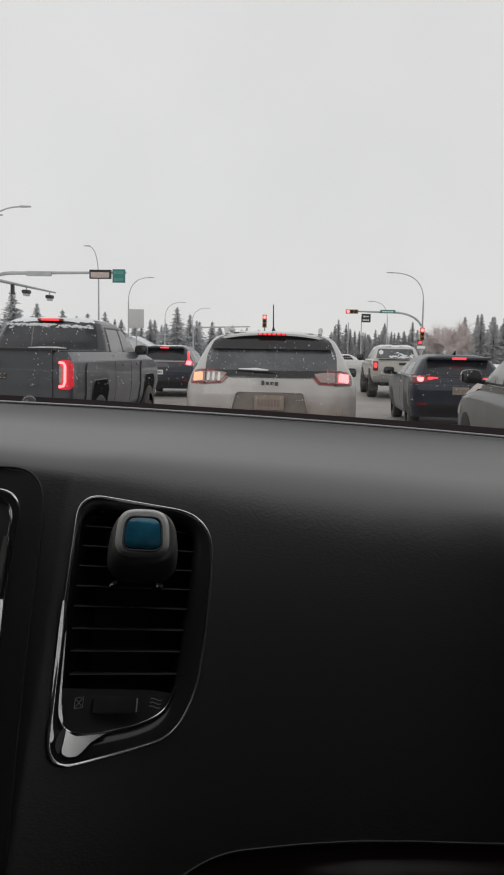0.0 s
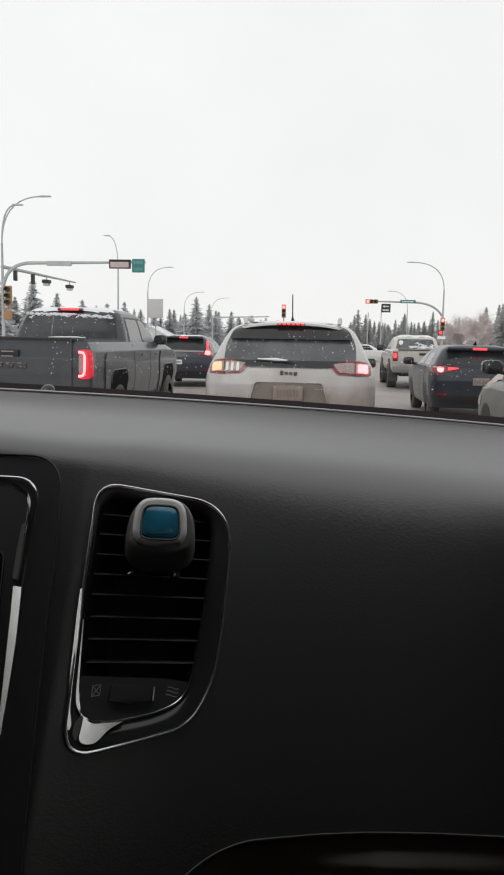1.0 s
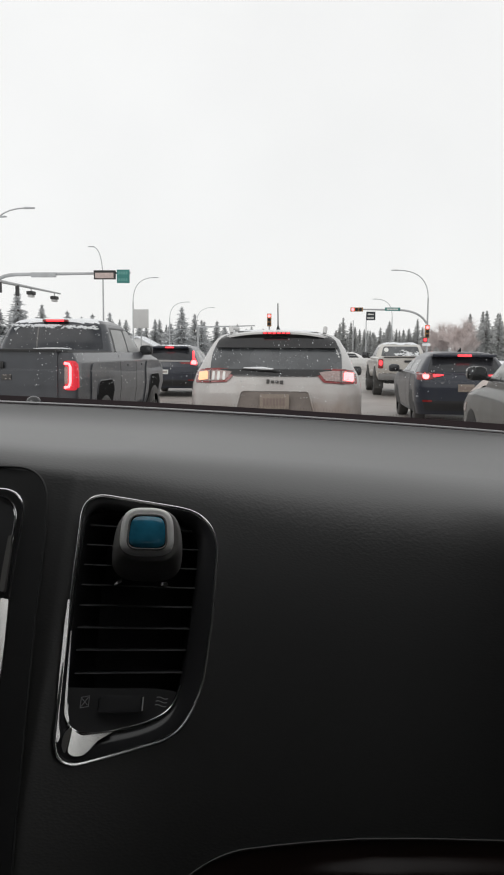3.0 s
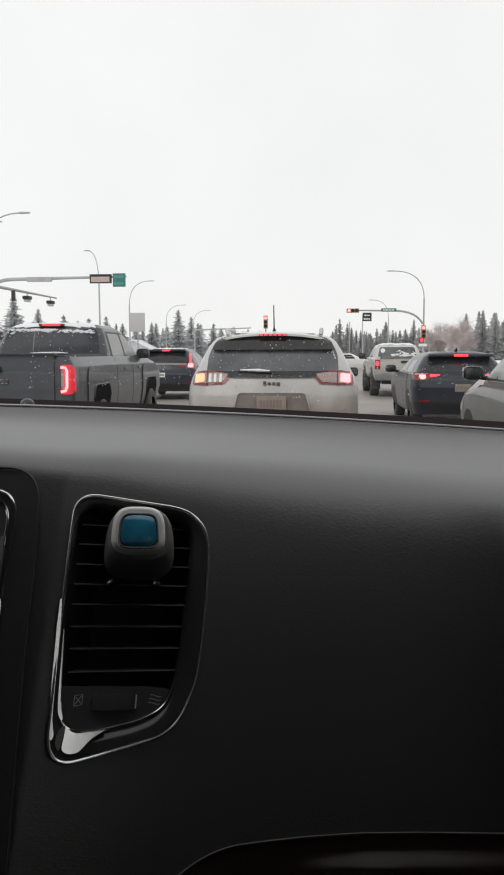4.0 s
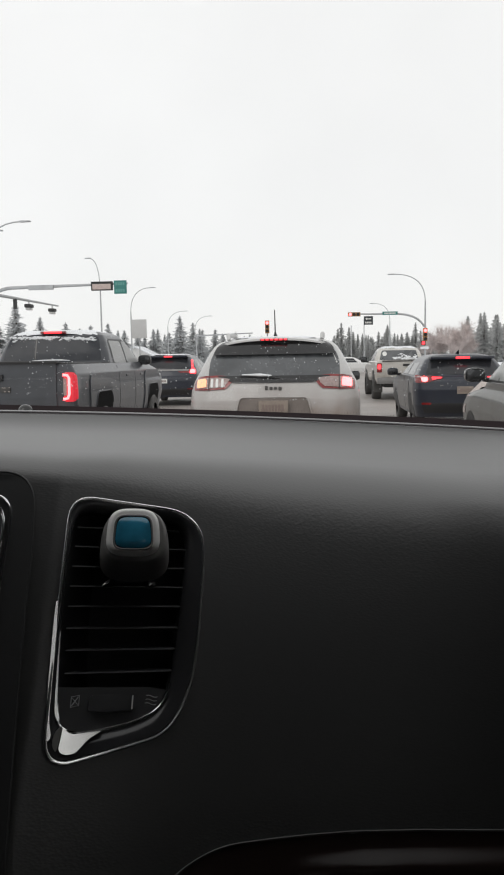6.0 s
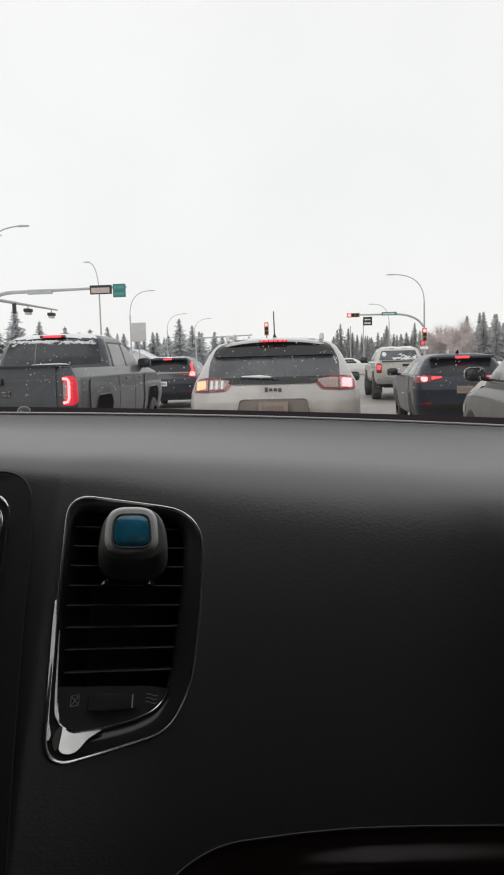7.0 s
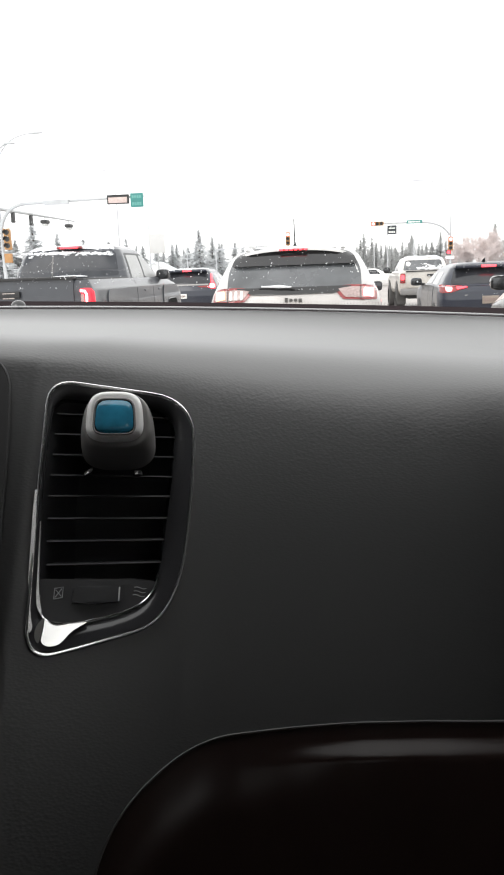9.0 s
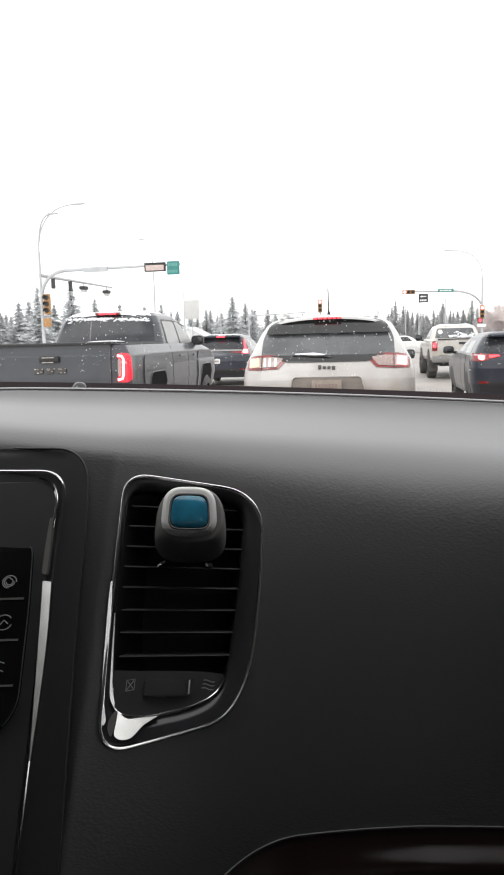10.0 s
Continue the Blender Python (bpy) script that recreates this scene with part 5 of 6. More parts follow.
# ---- trees ----


def conifer(seed, material):
    rng = random.Random(seed)
    tree = root("spruce_tree", pose(0, -300 - 12 * seed, 0), "snow-dusted spruce tree, paled for haze" if material == "hazed_needles" else "spruce tree heavy with snow, paled for haze", "tree", "roadside spruces")
    h = 10.0
    part("trunk", tubed([(0, 0, 0), (0.03, 0, h * 0.5), (0, 0, h)], [0.20, 0.11, 0.02], 8), M["bark"], tree)
    verts, faces = [], []
    z, tier = 0.5, 0
    while z < h - 0.12:
        f = 1 - z / h
        tier += 1
        reach = (0.16 + 3.1 * f ** 1.12) * (1.12 if tier % 3 == 0 else 0.78) * rng.uniform(0.85, 1.15)
        for k in range(rng.randint(6, 9)):
            a = rng.uniform(0, 2 * math.pi)
            r = reach * rng.uniform(0.55, 1.1)
            d = Vector((math.cos(a), math.sin(a), 0))
            side = Vector((-d.y, d.x, 0))
            droop = rng.uniform(0.12, 0.42)
            n = max(3, int(r * 3.2))
            for i in range(n):
                t = (i + 0.6) / n
                p = d * (r * t) + Vector((0, 0, z - droop * r * t * t + rng.uniform(-0.05, 0.05)))
                w = (0.10 + 0.30 * (1 - t)) * rng.uniform(0.7, 1.3) * (0.6 + f)
                ln = r / n * rng.uniform(0.8, 1.5)
                q = [p - d * ln * 0.5, p + side * w + Vector((0, 0, -0.10 * rng.random())), p + d * ln, p - side * w + Vector((0, 0, -0.10 * rng.random()))]
                q.append(p + Vector((0, 0, -rng.uniform(0.10, 0.28))))
                b = len(verts)
                verts.extend(q)
                faces.extend([(b, b + 1, b + 2), (b, b + 2, b + 3), (b, b + 4, b + 2), (b + 1, b + 4, b + 3)])
        z += rng.uniform(0.16, 0.30)
    me = bpy.data.meshes.new("crown")
    me.from_pydata([tuple(v) for v in verts], [], faces)
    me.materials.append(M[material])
    crown = new("crown", me)
    crown.parent = tree
    return tree


def bare_tree(seed):
    rng = random.Random(seed)
    tree = root("bare_tree", pose(30 * seed, -340, 0), "leafless brown tree with fine twigs, paled for haze", "tree", "bare trees")
    bm = bmesh.new()
    tw, tf = [], []

    def grow(p, d, ln, r, level):
        q = p + d * ln
        tube(bm, [p, (p + q) / 2 + Vector((rng.uniform(-1, 1), rng.uniform(-1, 1), 0)) * ln * 0.08, q], [r, r * 0.85, r * 0.6], 4, caps=False)
        if level >= 3:
            for _ in range(20):
                e = (d + Vector((rng.gauss(0, 0.9), rng.gauss(0, 0.9), rng.gauss(0.0, 0.6)))).normalized()
                s = p + (q - p) * rng.random()
                t = s + e * rng.uniform(0.3, 1.0)
                side = e.cross(Vector((rng.random(), rng.random(), 1))).normalized() * 0.009
                b = len(tw)
                tw.extend([s - side, s + side, t])
                tf.append((b, b + 1, b + 2))
            return
        for _ in range(5 if level else 8):
            e = (d * (0.9 if level else 0.55) + Vector((rng.gauss(0, 0.55), rng.gauss(0, 0.55), rng.gauss(0.12, 0.25)))).normalized()
            grow(p + (q - p) * rng.uniform(0.35, 1.0), e, ln * rng.uniform(0.55, 0.85), r * 0.6, level + 1)

    grow(Vector((0, 0, 0)), Vector((0, 0, 1)), 2.4, 0.06, 0)
    part("trunk", bm, M["hazed_twig"], tree)
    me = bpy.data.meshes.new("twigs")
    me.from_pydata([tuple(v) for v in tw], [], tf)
    me.materials.append(M["hazed_twig"])
    t = new("twigs", me)
    t.parent = tree
    return tree


spruces = [conifer(k, "hazed_needles" if k < 3 else "hazed_snowy_needles") for k in range(6)]
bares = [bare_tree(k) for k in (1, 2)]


def plant(proto, x, y, height, spin, wide=1.0):
    s = height / 10.0
    ob = copy_thing(proto, Matrix.Identity(4))
    ob.matrix_basis = pose(x, y, 0, 0, 0, spin) @ Matrix.Diagonal((s * wide, s * wide, s, 1))
    return ob


rng = random.Random(11)
# beyond the crossing to the left, snowy
for x, y, h in ((-46, 100, 7.3), (-44, 103, 6.2), (-41.5, 96, 8.9), (-38.5, 100, 9.6), (-40.2, 104, 8.4), (-36, 102, 7.5), (-34.5, 108, 7.0), (-49, 98, 6.8), (-52, 104, 7.6), (-55, 100, 7.0), (-47.5, 104, 6.0), (-50.5, 99, 6.2)):
    plant(spruces[3 + rng.randrange(3)], x, y, h, rng.uniform(0, 360), rng.uniform(1.2, 1.6))
for x, y, h in ((-47, 150, 7.5), (-43.5, 152, 8.6), (-41, 156, 6.6), (-39.5, 150, 8.8), (-37.5, 155, 7.6), (-33.5, 150, 6.6), (-31, 152, 7.6), (-29, 157, 6.4), (-27.5, 150, 6.8), (-25, 148, 9.8),
                (-23.6, 155, 8.8), (-22.4, 160, 7.6), (-21.5, 150, 7.4), (-19.5, 158, 7.6), (-18.6, 163, 6.8), (-17.6, 156, 6.4), (-15.5, 160, 7.0), (-14.2, 166, 6.2), (-13, 165, 6.6), (-10.5, 165, 6.2)):
    plant(spruces[3 + rng.randrange(3)], x, y, h, rng.uniform(0, 360), rng.uniform(1.4, 1.9))
for k in range(11):
    plant(spruces[3 + rng.randrange(3)], -47.5 + 2.0 * k + rng.uniform(-0.5, 0.5), rng.uniform(156, 170), rng.uniform(6.4, 8.3), rng.uniform(0, 360), rng.uniform(1.2, 1.6))
# dark belt to the right
x = 5.2
while x < 62:
    y = rng.uniform(160, 190)
    h = rng.uniform(5.2, 7.0) + (1.9 if rng.random() < 0.14 else 0) + (2.0 if x > 36 else 0)
    if not (24 < x < 34 and rng.random() < 0.75):
        plant(spruces[rng.randrange(3)], x, y, h, rng.uniform(0, 360), rng.uniform(1.0, 1.35))
    x += rng.uniform(0.32, 0.8)
for k in range(12):
    x, h = 23.0 + 0.62 * k + rng.uniform(-0.5, 0.5), rng.uniform(4.4, 7.2)
    plant(bares[rng.randrange(2)], x, rng.uniform(142, 158), h * 2.0, rng.uniform(0, 360), rng.uniform(0.8, 1.0))
for x, y, h in ((32.4, 150, 9.4), (33.6, 154, 7.8), (34.6, 149, 8.9), (35.8, 152, 7.6), (36.6, 150, 8.8)):
    plant(spruces[rng.randrange(3)], x, y, h, rng.uniform(0, 360), 1.15)
for k in range(26):
    plant(spruces[3 + rng.randrange(3)], -62 + 0.85 * k + rng.uniform(-0.5, 0.5), rng.uniform(98, 116), rng.uniform(4.8, 7.6), rng.uniform(0, 360), rng.uniform(1.3, 1.8))
# low growth behind
for k in range(70):
    x = -84 + 1.12 * k + rng.uniform(-0.7, 0.7)
    plant(spruces[3 + rng.randrange(3)], x, rng.uniform(170, 195), rng.uniform(3.8, 5.6), rng.uniform(0, 360), rng.uniform(1.5, 2.1))
for k in range(56):
    x = 5 + 1.03 * k + rng.uniform(-0.7, 0.7)
    plant(spruces[rng.randrange(3)], x, rng.uniform(190, 205), rng.uniform(4.5, 6.2), rng.uniform(0, 360), rng.uniform(1.5, 2.1))
for proto in spruces + bares:
    for o in (*proto.children, proto):
        bpy.data.objects.remove(o)

# ---- the car that carries the camera ----
cabin = root("car_interior", pose(0, 0, 0), "black car interior with a padded dashboard and windscreen", "car interior")
LEFT, RIGHT = -1.10, 0.40


def face_y(x, z):
    base = np.interp(x, [-1.1, -0.15, -0.10, -0.085, -0.07, 0.0, 0.03, 0.06, 0.09, 0.13, 0.20, 0.40],
                     [0.42, 0.470, 0.4776, 0.4812, 0.489, 0.5285, 0.544, 0.557, 0.568, 0.579, 0.594, 0.62])
    return float(base) + 0.587 * (z - 1.36)


def face(x, z):
    return (x, face_y(x, z), z)


def crest(x):
    return 1.3835 - 0.068 * (x + 0.02) - 0.08 * max(0, min(x, 0.2) + 0.06) + 0.10 * min(max(x, -0.3), 0.3) ** 2 if x > -0.3 else 1.4108


OUT = (0.40, -0.80, 0.45)
VENT = rounded([(-0.0780, 1.3662, 0.013), (-0.0010, 1.3477, 0.025), (-0.0012, 1.2900, 0.03), (-0.0042, 1.2560, 0.022), (-0.0150, 1.2372, 0.018),
                (-0.0450, 1.2350, 0.012), (-0.0757, 1.2336, 0.021), (-0.0776, 1.3118, 0.02)], 8)
HOLE = rounded([(-0.0745, 1.3600, 0.012), (-0.0105, 1.3450, 0.014), (-0.0100, 1.3150, 0.02), (-0.0140, 1.2640, 0.012), (-0.0185, 1.2500, 0.010),
                (-0.0320, 1.2460, 0.012), (-0.0560, 1.2455, 0.010), (-0.0708, 1.2500, 0.007), (-0.0752, 1.3050, 0.02)], 8)


def inside(x, z, poly):
    hit = False
    for (a0, b0), (a1, b1) in zip(poly, poly[1:] + poly[:1]):
        if (b0 > z) != (b1 > z) and x < a0 + (a1 - a0) * (z - b0) / (b1 - b0):
            hit = not hit
    return hit


def dashboard():
    bm = bmesh.new()
    xs = sorted(set(np.round(np.concatenate([np.linspace(LEFT, -0.30, 12), np.linspace(-0.30, -0.09, 22), np.linspace(-0.09, 0.01, 56), np.linspace(0.01, 0.40, 32)]), 5)))
    cols = []
    for x in xs:
        ze = 1.388 - 0.046 * x - 0.04 * x * x if x > -0.3 else 1.398
        ye, zc = 0.82 - 0.10 * max(0, abs(x + 0.35) - 0.35) ** 2, crest(x)
        yc = face_y(x, zc)
        soft = 0.040 + 0.008 * math.tanh(10 * x)
        hard = 0.028 + 0.015 * math.tanh(14 * x)
        top = Vector((x, ye, ze)) - Vector((x, yc, zc))
        a = Vector((x, yc, zc)) + top.normalized() * soft
        b = Vector(face(x, zc - hard))
        c = Vector((x, yc, zc))
        pts = [Vector((x, ye + 0.03, ze - 0.035)), Vector((x, ye + 0.012, ze - 0.006)), Vector((x, ye + 0.004, ze - 0.001)), Vector((x, ye - 0.004, ze))]
        edge = Vector((x, ye, ze))
        for k in range(1, 9):
            t = k / 9
            p = edge + (a - edge) * t
            pts.append(p + Vector((0, 0, -0.003 * math.sin(math.pi * t))))
        c1, c2 = a + (c - a) * 0.85, b + (c - b) * 0.85
        for k in range(21):
            t = k / 20
            pts.append((1 - t) ** 3 * a + 3 * t * (1 - t) ** 2 * c1 + 3 * t * t * (1 - t) * c2 + t ** 3 * b)
        z0 = zc - hard
        for k in range(1, 61):
            pts.append(Vector(face(x, z0 + (1.215 - z0) * k / 60)))
        for z in (1.19, 1.16, 1.12, 1.08, 1.02, 0.95, 0.85):
            pts.append(Vector(face(x, z)))
        cols.append([bm.verts.new(p) for p in pts])
    for c0, c1 in zip(cols, cols[1:]):
        for k in range(len(c0) - 1):
            q = (c0[k], c1[k], c1[k + 1], c0[k + 1])
            m = sum((v.co for v in q), Vector()) / 4
            if k > 12 and inside(m.x, m.z, VENT_CUT):
                continue
            bm.faces.new(q)
    return part("dashboard", bm, M["dash"], cabin, "black grained vinyl dashboard", sharp=60)


mid = (sum(p[0] for p in VENT) / len(VENT), sum(p[1] for p in VENT) / len(VENT))
VENT_CUT = [(mid[0] + (a - mid[0]) * 0.965, mid[1] + (b - mid[1]) * 0.98) for a, b in VENT]
dashboard()
# pale bead along the far dash edge, a highlight put into colour
xs = np.linspace(-0.75, 0.40, 60)
part("dash_rim", tubed([(float(x), 0.816 - 0.10 * max(0, abs(x + 0.35) - 0.35) ** 2, (1.388 - 0.046 * x - 0.04 * x * x if x > -0.3 else 1.398) + 0.0018) for x in xs], 0.0010, 8), M["edge_glint"], cabin, "pale bead painted as the glint on the dashboard edge")


def even(outline, n):
    """The outline as n points at equal steps, from its highest left point on."""
    pts = [Vector(p) for p in outline]
    s = min(range(len(pts)), key=lambda k: pts[k].x * 2 - pts[k].y)
    pts = pts[s:] + pts[:s] + [pts[s]]
    at = [0.0]
    for a, b in zip(pts, pts[1:]):
        at.append(at[-1] + (b - a).length)
    out = []
    for k in range(n):
        d = at[-1] * k / n
        out.append((float(np.interp(d, at, [p.x for p in pts])), float(np.interp(d, at, [p.y for p in pts]))))
    return out


def air_vent():
    out = Vector(OUT).normalized()
    vent = part("air_vent", bmesh.new(), M["vent_black"], cabin, "tall air vent with chrome surround")
    bm, n = bmesh.new(), 140
    o, h = even(VENT, n), even(HOLE, n)
    rings = []
    for f, off in ((0.0, -0.002), (0.0, 0.0022), (0.10, 0.0036), (0.45, 0.0030), (0.85, 0.0005), (1.0, -0.002), (1.0, -0.012)):
        rings.append([bm.verts.new(Vector(face(a + (c - a) * f, b + (d - b) * f)) + out * off) for (a, b), (c, d) in zip(o, h)])
    for r0, r1 in zip(rings, rings[1:]):
        for k in range(n):
            bm.faces.new((r0[k], r0[(k + 1) % n], r1[(k + 1) % n], r1[k]))
    part("surround", bm, M["dark_chrome"], vent, "dark chrome surround")
    # a chrome ridge round it: an outer and an inner bevel
    inward = []
    for k in range(n):
        t = (Vector(o[(k + 1) % n]) - Vector(o[k - 1])).normalized()
        w = Vector((-t.y, t.x))
        inward.append(w if w.dot(Vector(mid) - Vector(o[k])) > 0 else -w)
    bm, rings = bmesh.new(), []
    for d, off in ((-0.0010, 0.0020), (-0.0008, 0.0030), (0.0002, 0.0040), (0.0005, 0.0040), (0.0008, 0.0034)):
        rings.append([bm.verts.new(Vector(face(a + w.x * d, b + w.y * d)) + out * off) for (a, b), w in zip(o, inward)])
    for r0, r1 in zip(rings, rings[1:]):
        for k in range(n):
            bm.faces.new((r0[k], r0[(k + 1) % n], r1[(k + 1) % n], r1[k]))
    part("chrome_edge", bm, M["bead"], vent)
    part("chrome_bead", loop_tube([Vector(face(a - w.x * 0.0003, b - w.y * 0.0003)) + out * 0.0038 for (a, b), w in zip(o, inward)], 0.0008, 10), M["bead"], vent)
    low = [p for p in h if p[1] < 1.262 and p[0] < -0.0150]
    k = max(range(len(low)), key=lambda i: (Vector(low[i]) - Vector(low[i - 1])).length)
    low = low[k:] + low[:k]
    part("chrome_edge", tubed([Vector(face(*p)) + out * 0.0006 for p in low], 0.0007, 8), M["chrome"], vent)
    # bright flat strips down the near side of the surround
    side = rounded([(-0.0784, 1.3119, 0.0003), (-0.0776, 1.3120, 0.0003), (-0.0768, 1.3000, 0.004), (-0.0762, 1.2750, 0.004), (-0.0754, 1.2545, 0.004), (-0.0734, 1.2475, 0.001),
                    (-0.0748, 1.2450, 0.003), (-0.0768, 1.2545, 0.006), (-0.0780, 1.2750, 0.004), (-0.0786, 1.3000, 0.004)], 4)
    bowed = lambda a, b: Vector(face(a, b)) - Vector((0, 1.0 * (b - 1.255) ** 2, 0))  # noqa: E731
    part("chrome_strip", patch(side, bowed, OUT, 0.0040, 0.004, 4, 30), M["bead"], vent)
    lip = rounded([(-0.0753, 1.2960, 0.0002), (-0.0748, 1.2960, 0.0002), (-0.0733, 1.2750, 0.004), (-0.0722, 1.2620, 0.003), (-0.0700, 1.2542, 0.001),
                   (-0.0706, 1.2532, 0.001), (-0.0728, 1.2570, 0.003), (-0.0736, 1.2650, 0.003)], 4)
    part("chrome_strip", patch(lip, face, OUT, 0.0016, 0.002, 4, 24), M["bead"], vent)
    # bright blade at the foot of the surround
    blade = rounded([(-0.0683, 1.2506, 0.001), (-0.0646, 1.2466, 0.006), (-0.0570, 1.2452, 0.006), (-0.0470, 1.2458, 0.0005), (-0.0555, 1.2428, 0.004), (-0.0585, 1.2398, 0.003),
                     (-0.0612, 1.2376, 0.003), (-0.0660, 1.2378, 0.003), (-0.0694, 1.2404, 0.002), (-0.0686, 1.2460, 0.002)], 6)
    facet = rounded([(-0.0716, 1.2490, 0.001), (-0.0728, 1.2440, 0.002), (-0.0702, 1.2394, 0.002), (-0.0690, 1.2450, 0.001), (-0.0684, 1.2515, 0.001)], 4)
    part("blade", patch(facet, face, OUT, 0.0036, 0.004, 4, 8), M["grey_plastic"], vent, "satin side of the chrome foot")
    part("blade", patch(blade, face, OUT, 0.0042, 0.004, 12, 16), M["foot"], vent, "bright chrome foot")
    bm = bmesh.new()
    deep = Vector((0.1, 0.93, -0.35)) * 0.045
    rim = [bm.verts.new(Vector(face(*p)) - out * 0.011) for p in h]
    end = [bm.verts.new(v.co + deep) for v in rim]
    for i in range(n):
        bm.faces.new((rim[i], end[i], end[(i + 1) % n], rim[(i + 1) % n]))
    bm.faces.new(end)
    part("duct", bm, M["duct"], vent)
    for z in (1.3545, 1.3440, 1.3336, 1.3231, 1.3128, 1.3026, 1.2916, 1.2808, 1.2698):
        xs = [a0 + (a1 - a0) * (z - b0) / (b1 - b0) for (a0, b0), (a1, b1) in zip(HOLE, HOLE[1:] + HOLE[:1]) if (b0 - z) * (b1 - z) <= 0 and b0 != b1]
        x0, x1 = min(xs) + 0.0012, max(xs) - 0.0012
        bm = bmesh.new()
        prof = [(-0.0040, 0.0), (-0.0044, 0.0003), (-0.0052, 0.0004), (-0.018, -0.0035), (-0.018, -0.0045), (-0.0046, -0.0006)]
        ends = []
        for x in np.linspace(x0, x1, 6):
            zt = z - 0.151 * (float(x) + 0.044)
            ends.append([bm.verts.new(Vector(face(float(x), zt)) + Vector((0, -a, b))) for a, b in prof])
        for e0, e1 in zip(ends, ends[1:]):
            for i in range(6):
                bm.faces.new((e0[i], e0[(i + 1) % 6], e1[(i + 1) % 6], e1[i]))
        bm.faces.new(ends[0][::-1])
        bm.faces.new(ends[-1])
        part("slat", bm, M["slat"], vent)
    # control plate with its thumb wheel
    foot = rounded([(-0.0724, 1.2697, 0.001), (-0.0139, 1.2592, 0.001), (-0.0180, 1.2510, 0.008), (-0.0310, 1.2464, 0.010), (-0.0560, 1.2459, 0.008), (-0.0698, 1.2500, 0.006)], 6)
    plate = part("control_plate", patch(foot, face, OUT, -0.0045, 0.006, 14, 10), M["vent_black"], vent)
    wheelp = rounded([(-0.0560, 1.2632, 0.002), (-0.0315, 1.2605, 0.002), (-0.0312, 1.2520, 0.002), (-0.0562, 1.2545, 0.002)], 4)
    tw = part("thumb_wheel", patch(wheelp, lambda a, b: Vector(face(a, b)) + Vector((0, -0.002 * math.cos((a + 0.0437) * 110), 0)), OUT, -0.0022, 0.004, 12, 5), M["vent_black"], plate)
    dash_line = [(-0.0340, 1.2528), (-0.0334, 1.2528), (-0.0334, 1.2592), (-0.0340, 1.2592)]
    part("wheel_mark", patch(dash_line, lambda a, b: Vector(face(a, b)) + Vector((0, -0.0016, 0)), OUT, -0.0012, 0.001, 1, 2), M["sign_white"], plate)

    def line(*pts):
        part("icon_line", tubed([Vector(face(a, b)) - out * 0.0044 for a, b in pts], 0.00022, 5), M["icon"], plate)

    x, z = -0.0629, 1.2615
    line((x - 0.0020, z - 0.0024), (x + 0.0020, z - 0.0024), (x + 0.0020, z + 0.0024), (x - 0.0020, z + 0.0024), (x - 0.0020, z - 0.0024))
    line((x - 0.0015, z - 0.0018), (x + 0.0015, z + 0.0018))
    line((x - 0.0015, z + 0.0018), (x + 0.0015, z - 0.0018))
    for dz in (-0.0022, 0.0, 0.0022):
        line(*[(-0.0236 + 0.0030 * (k / 4 - 1) + 0.12 * dz, 1.2556 + 0.8 * dz + 0.0003 * math.sin(k * 0.8) - 0.00022 * k) for k in range(9)])


air_vent()


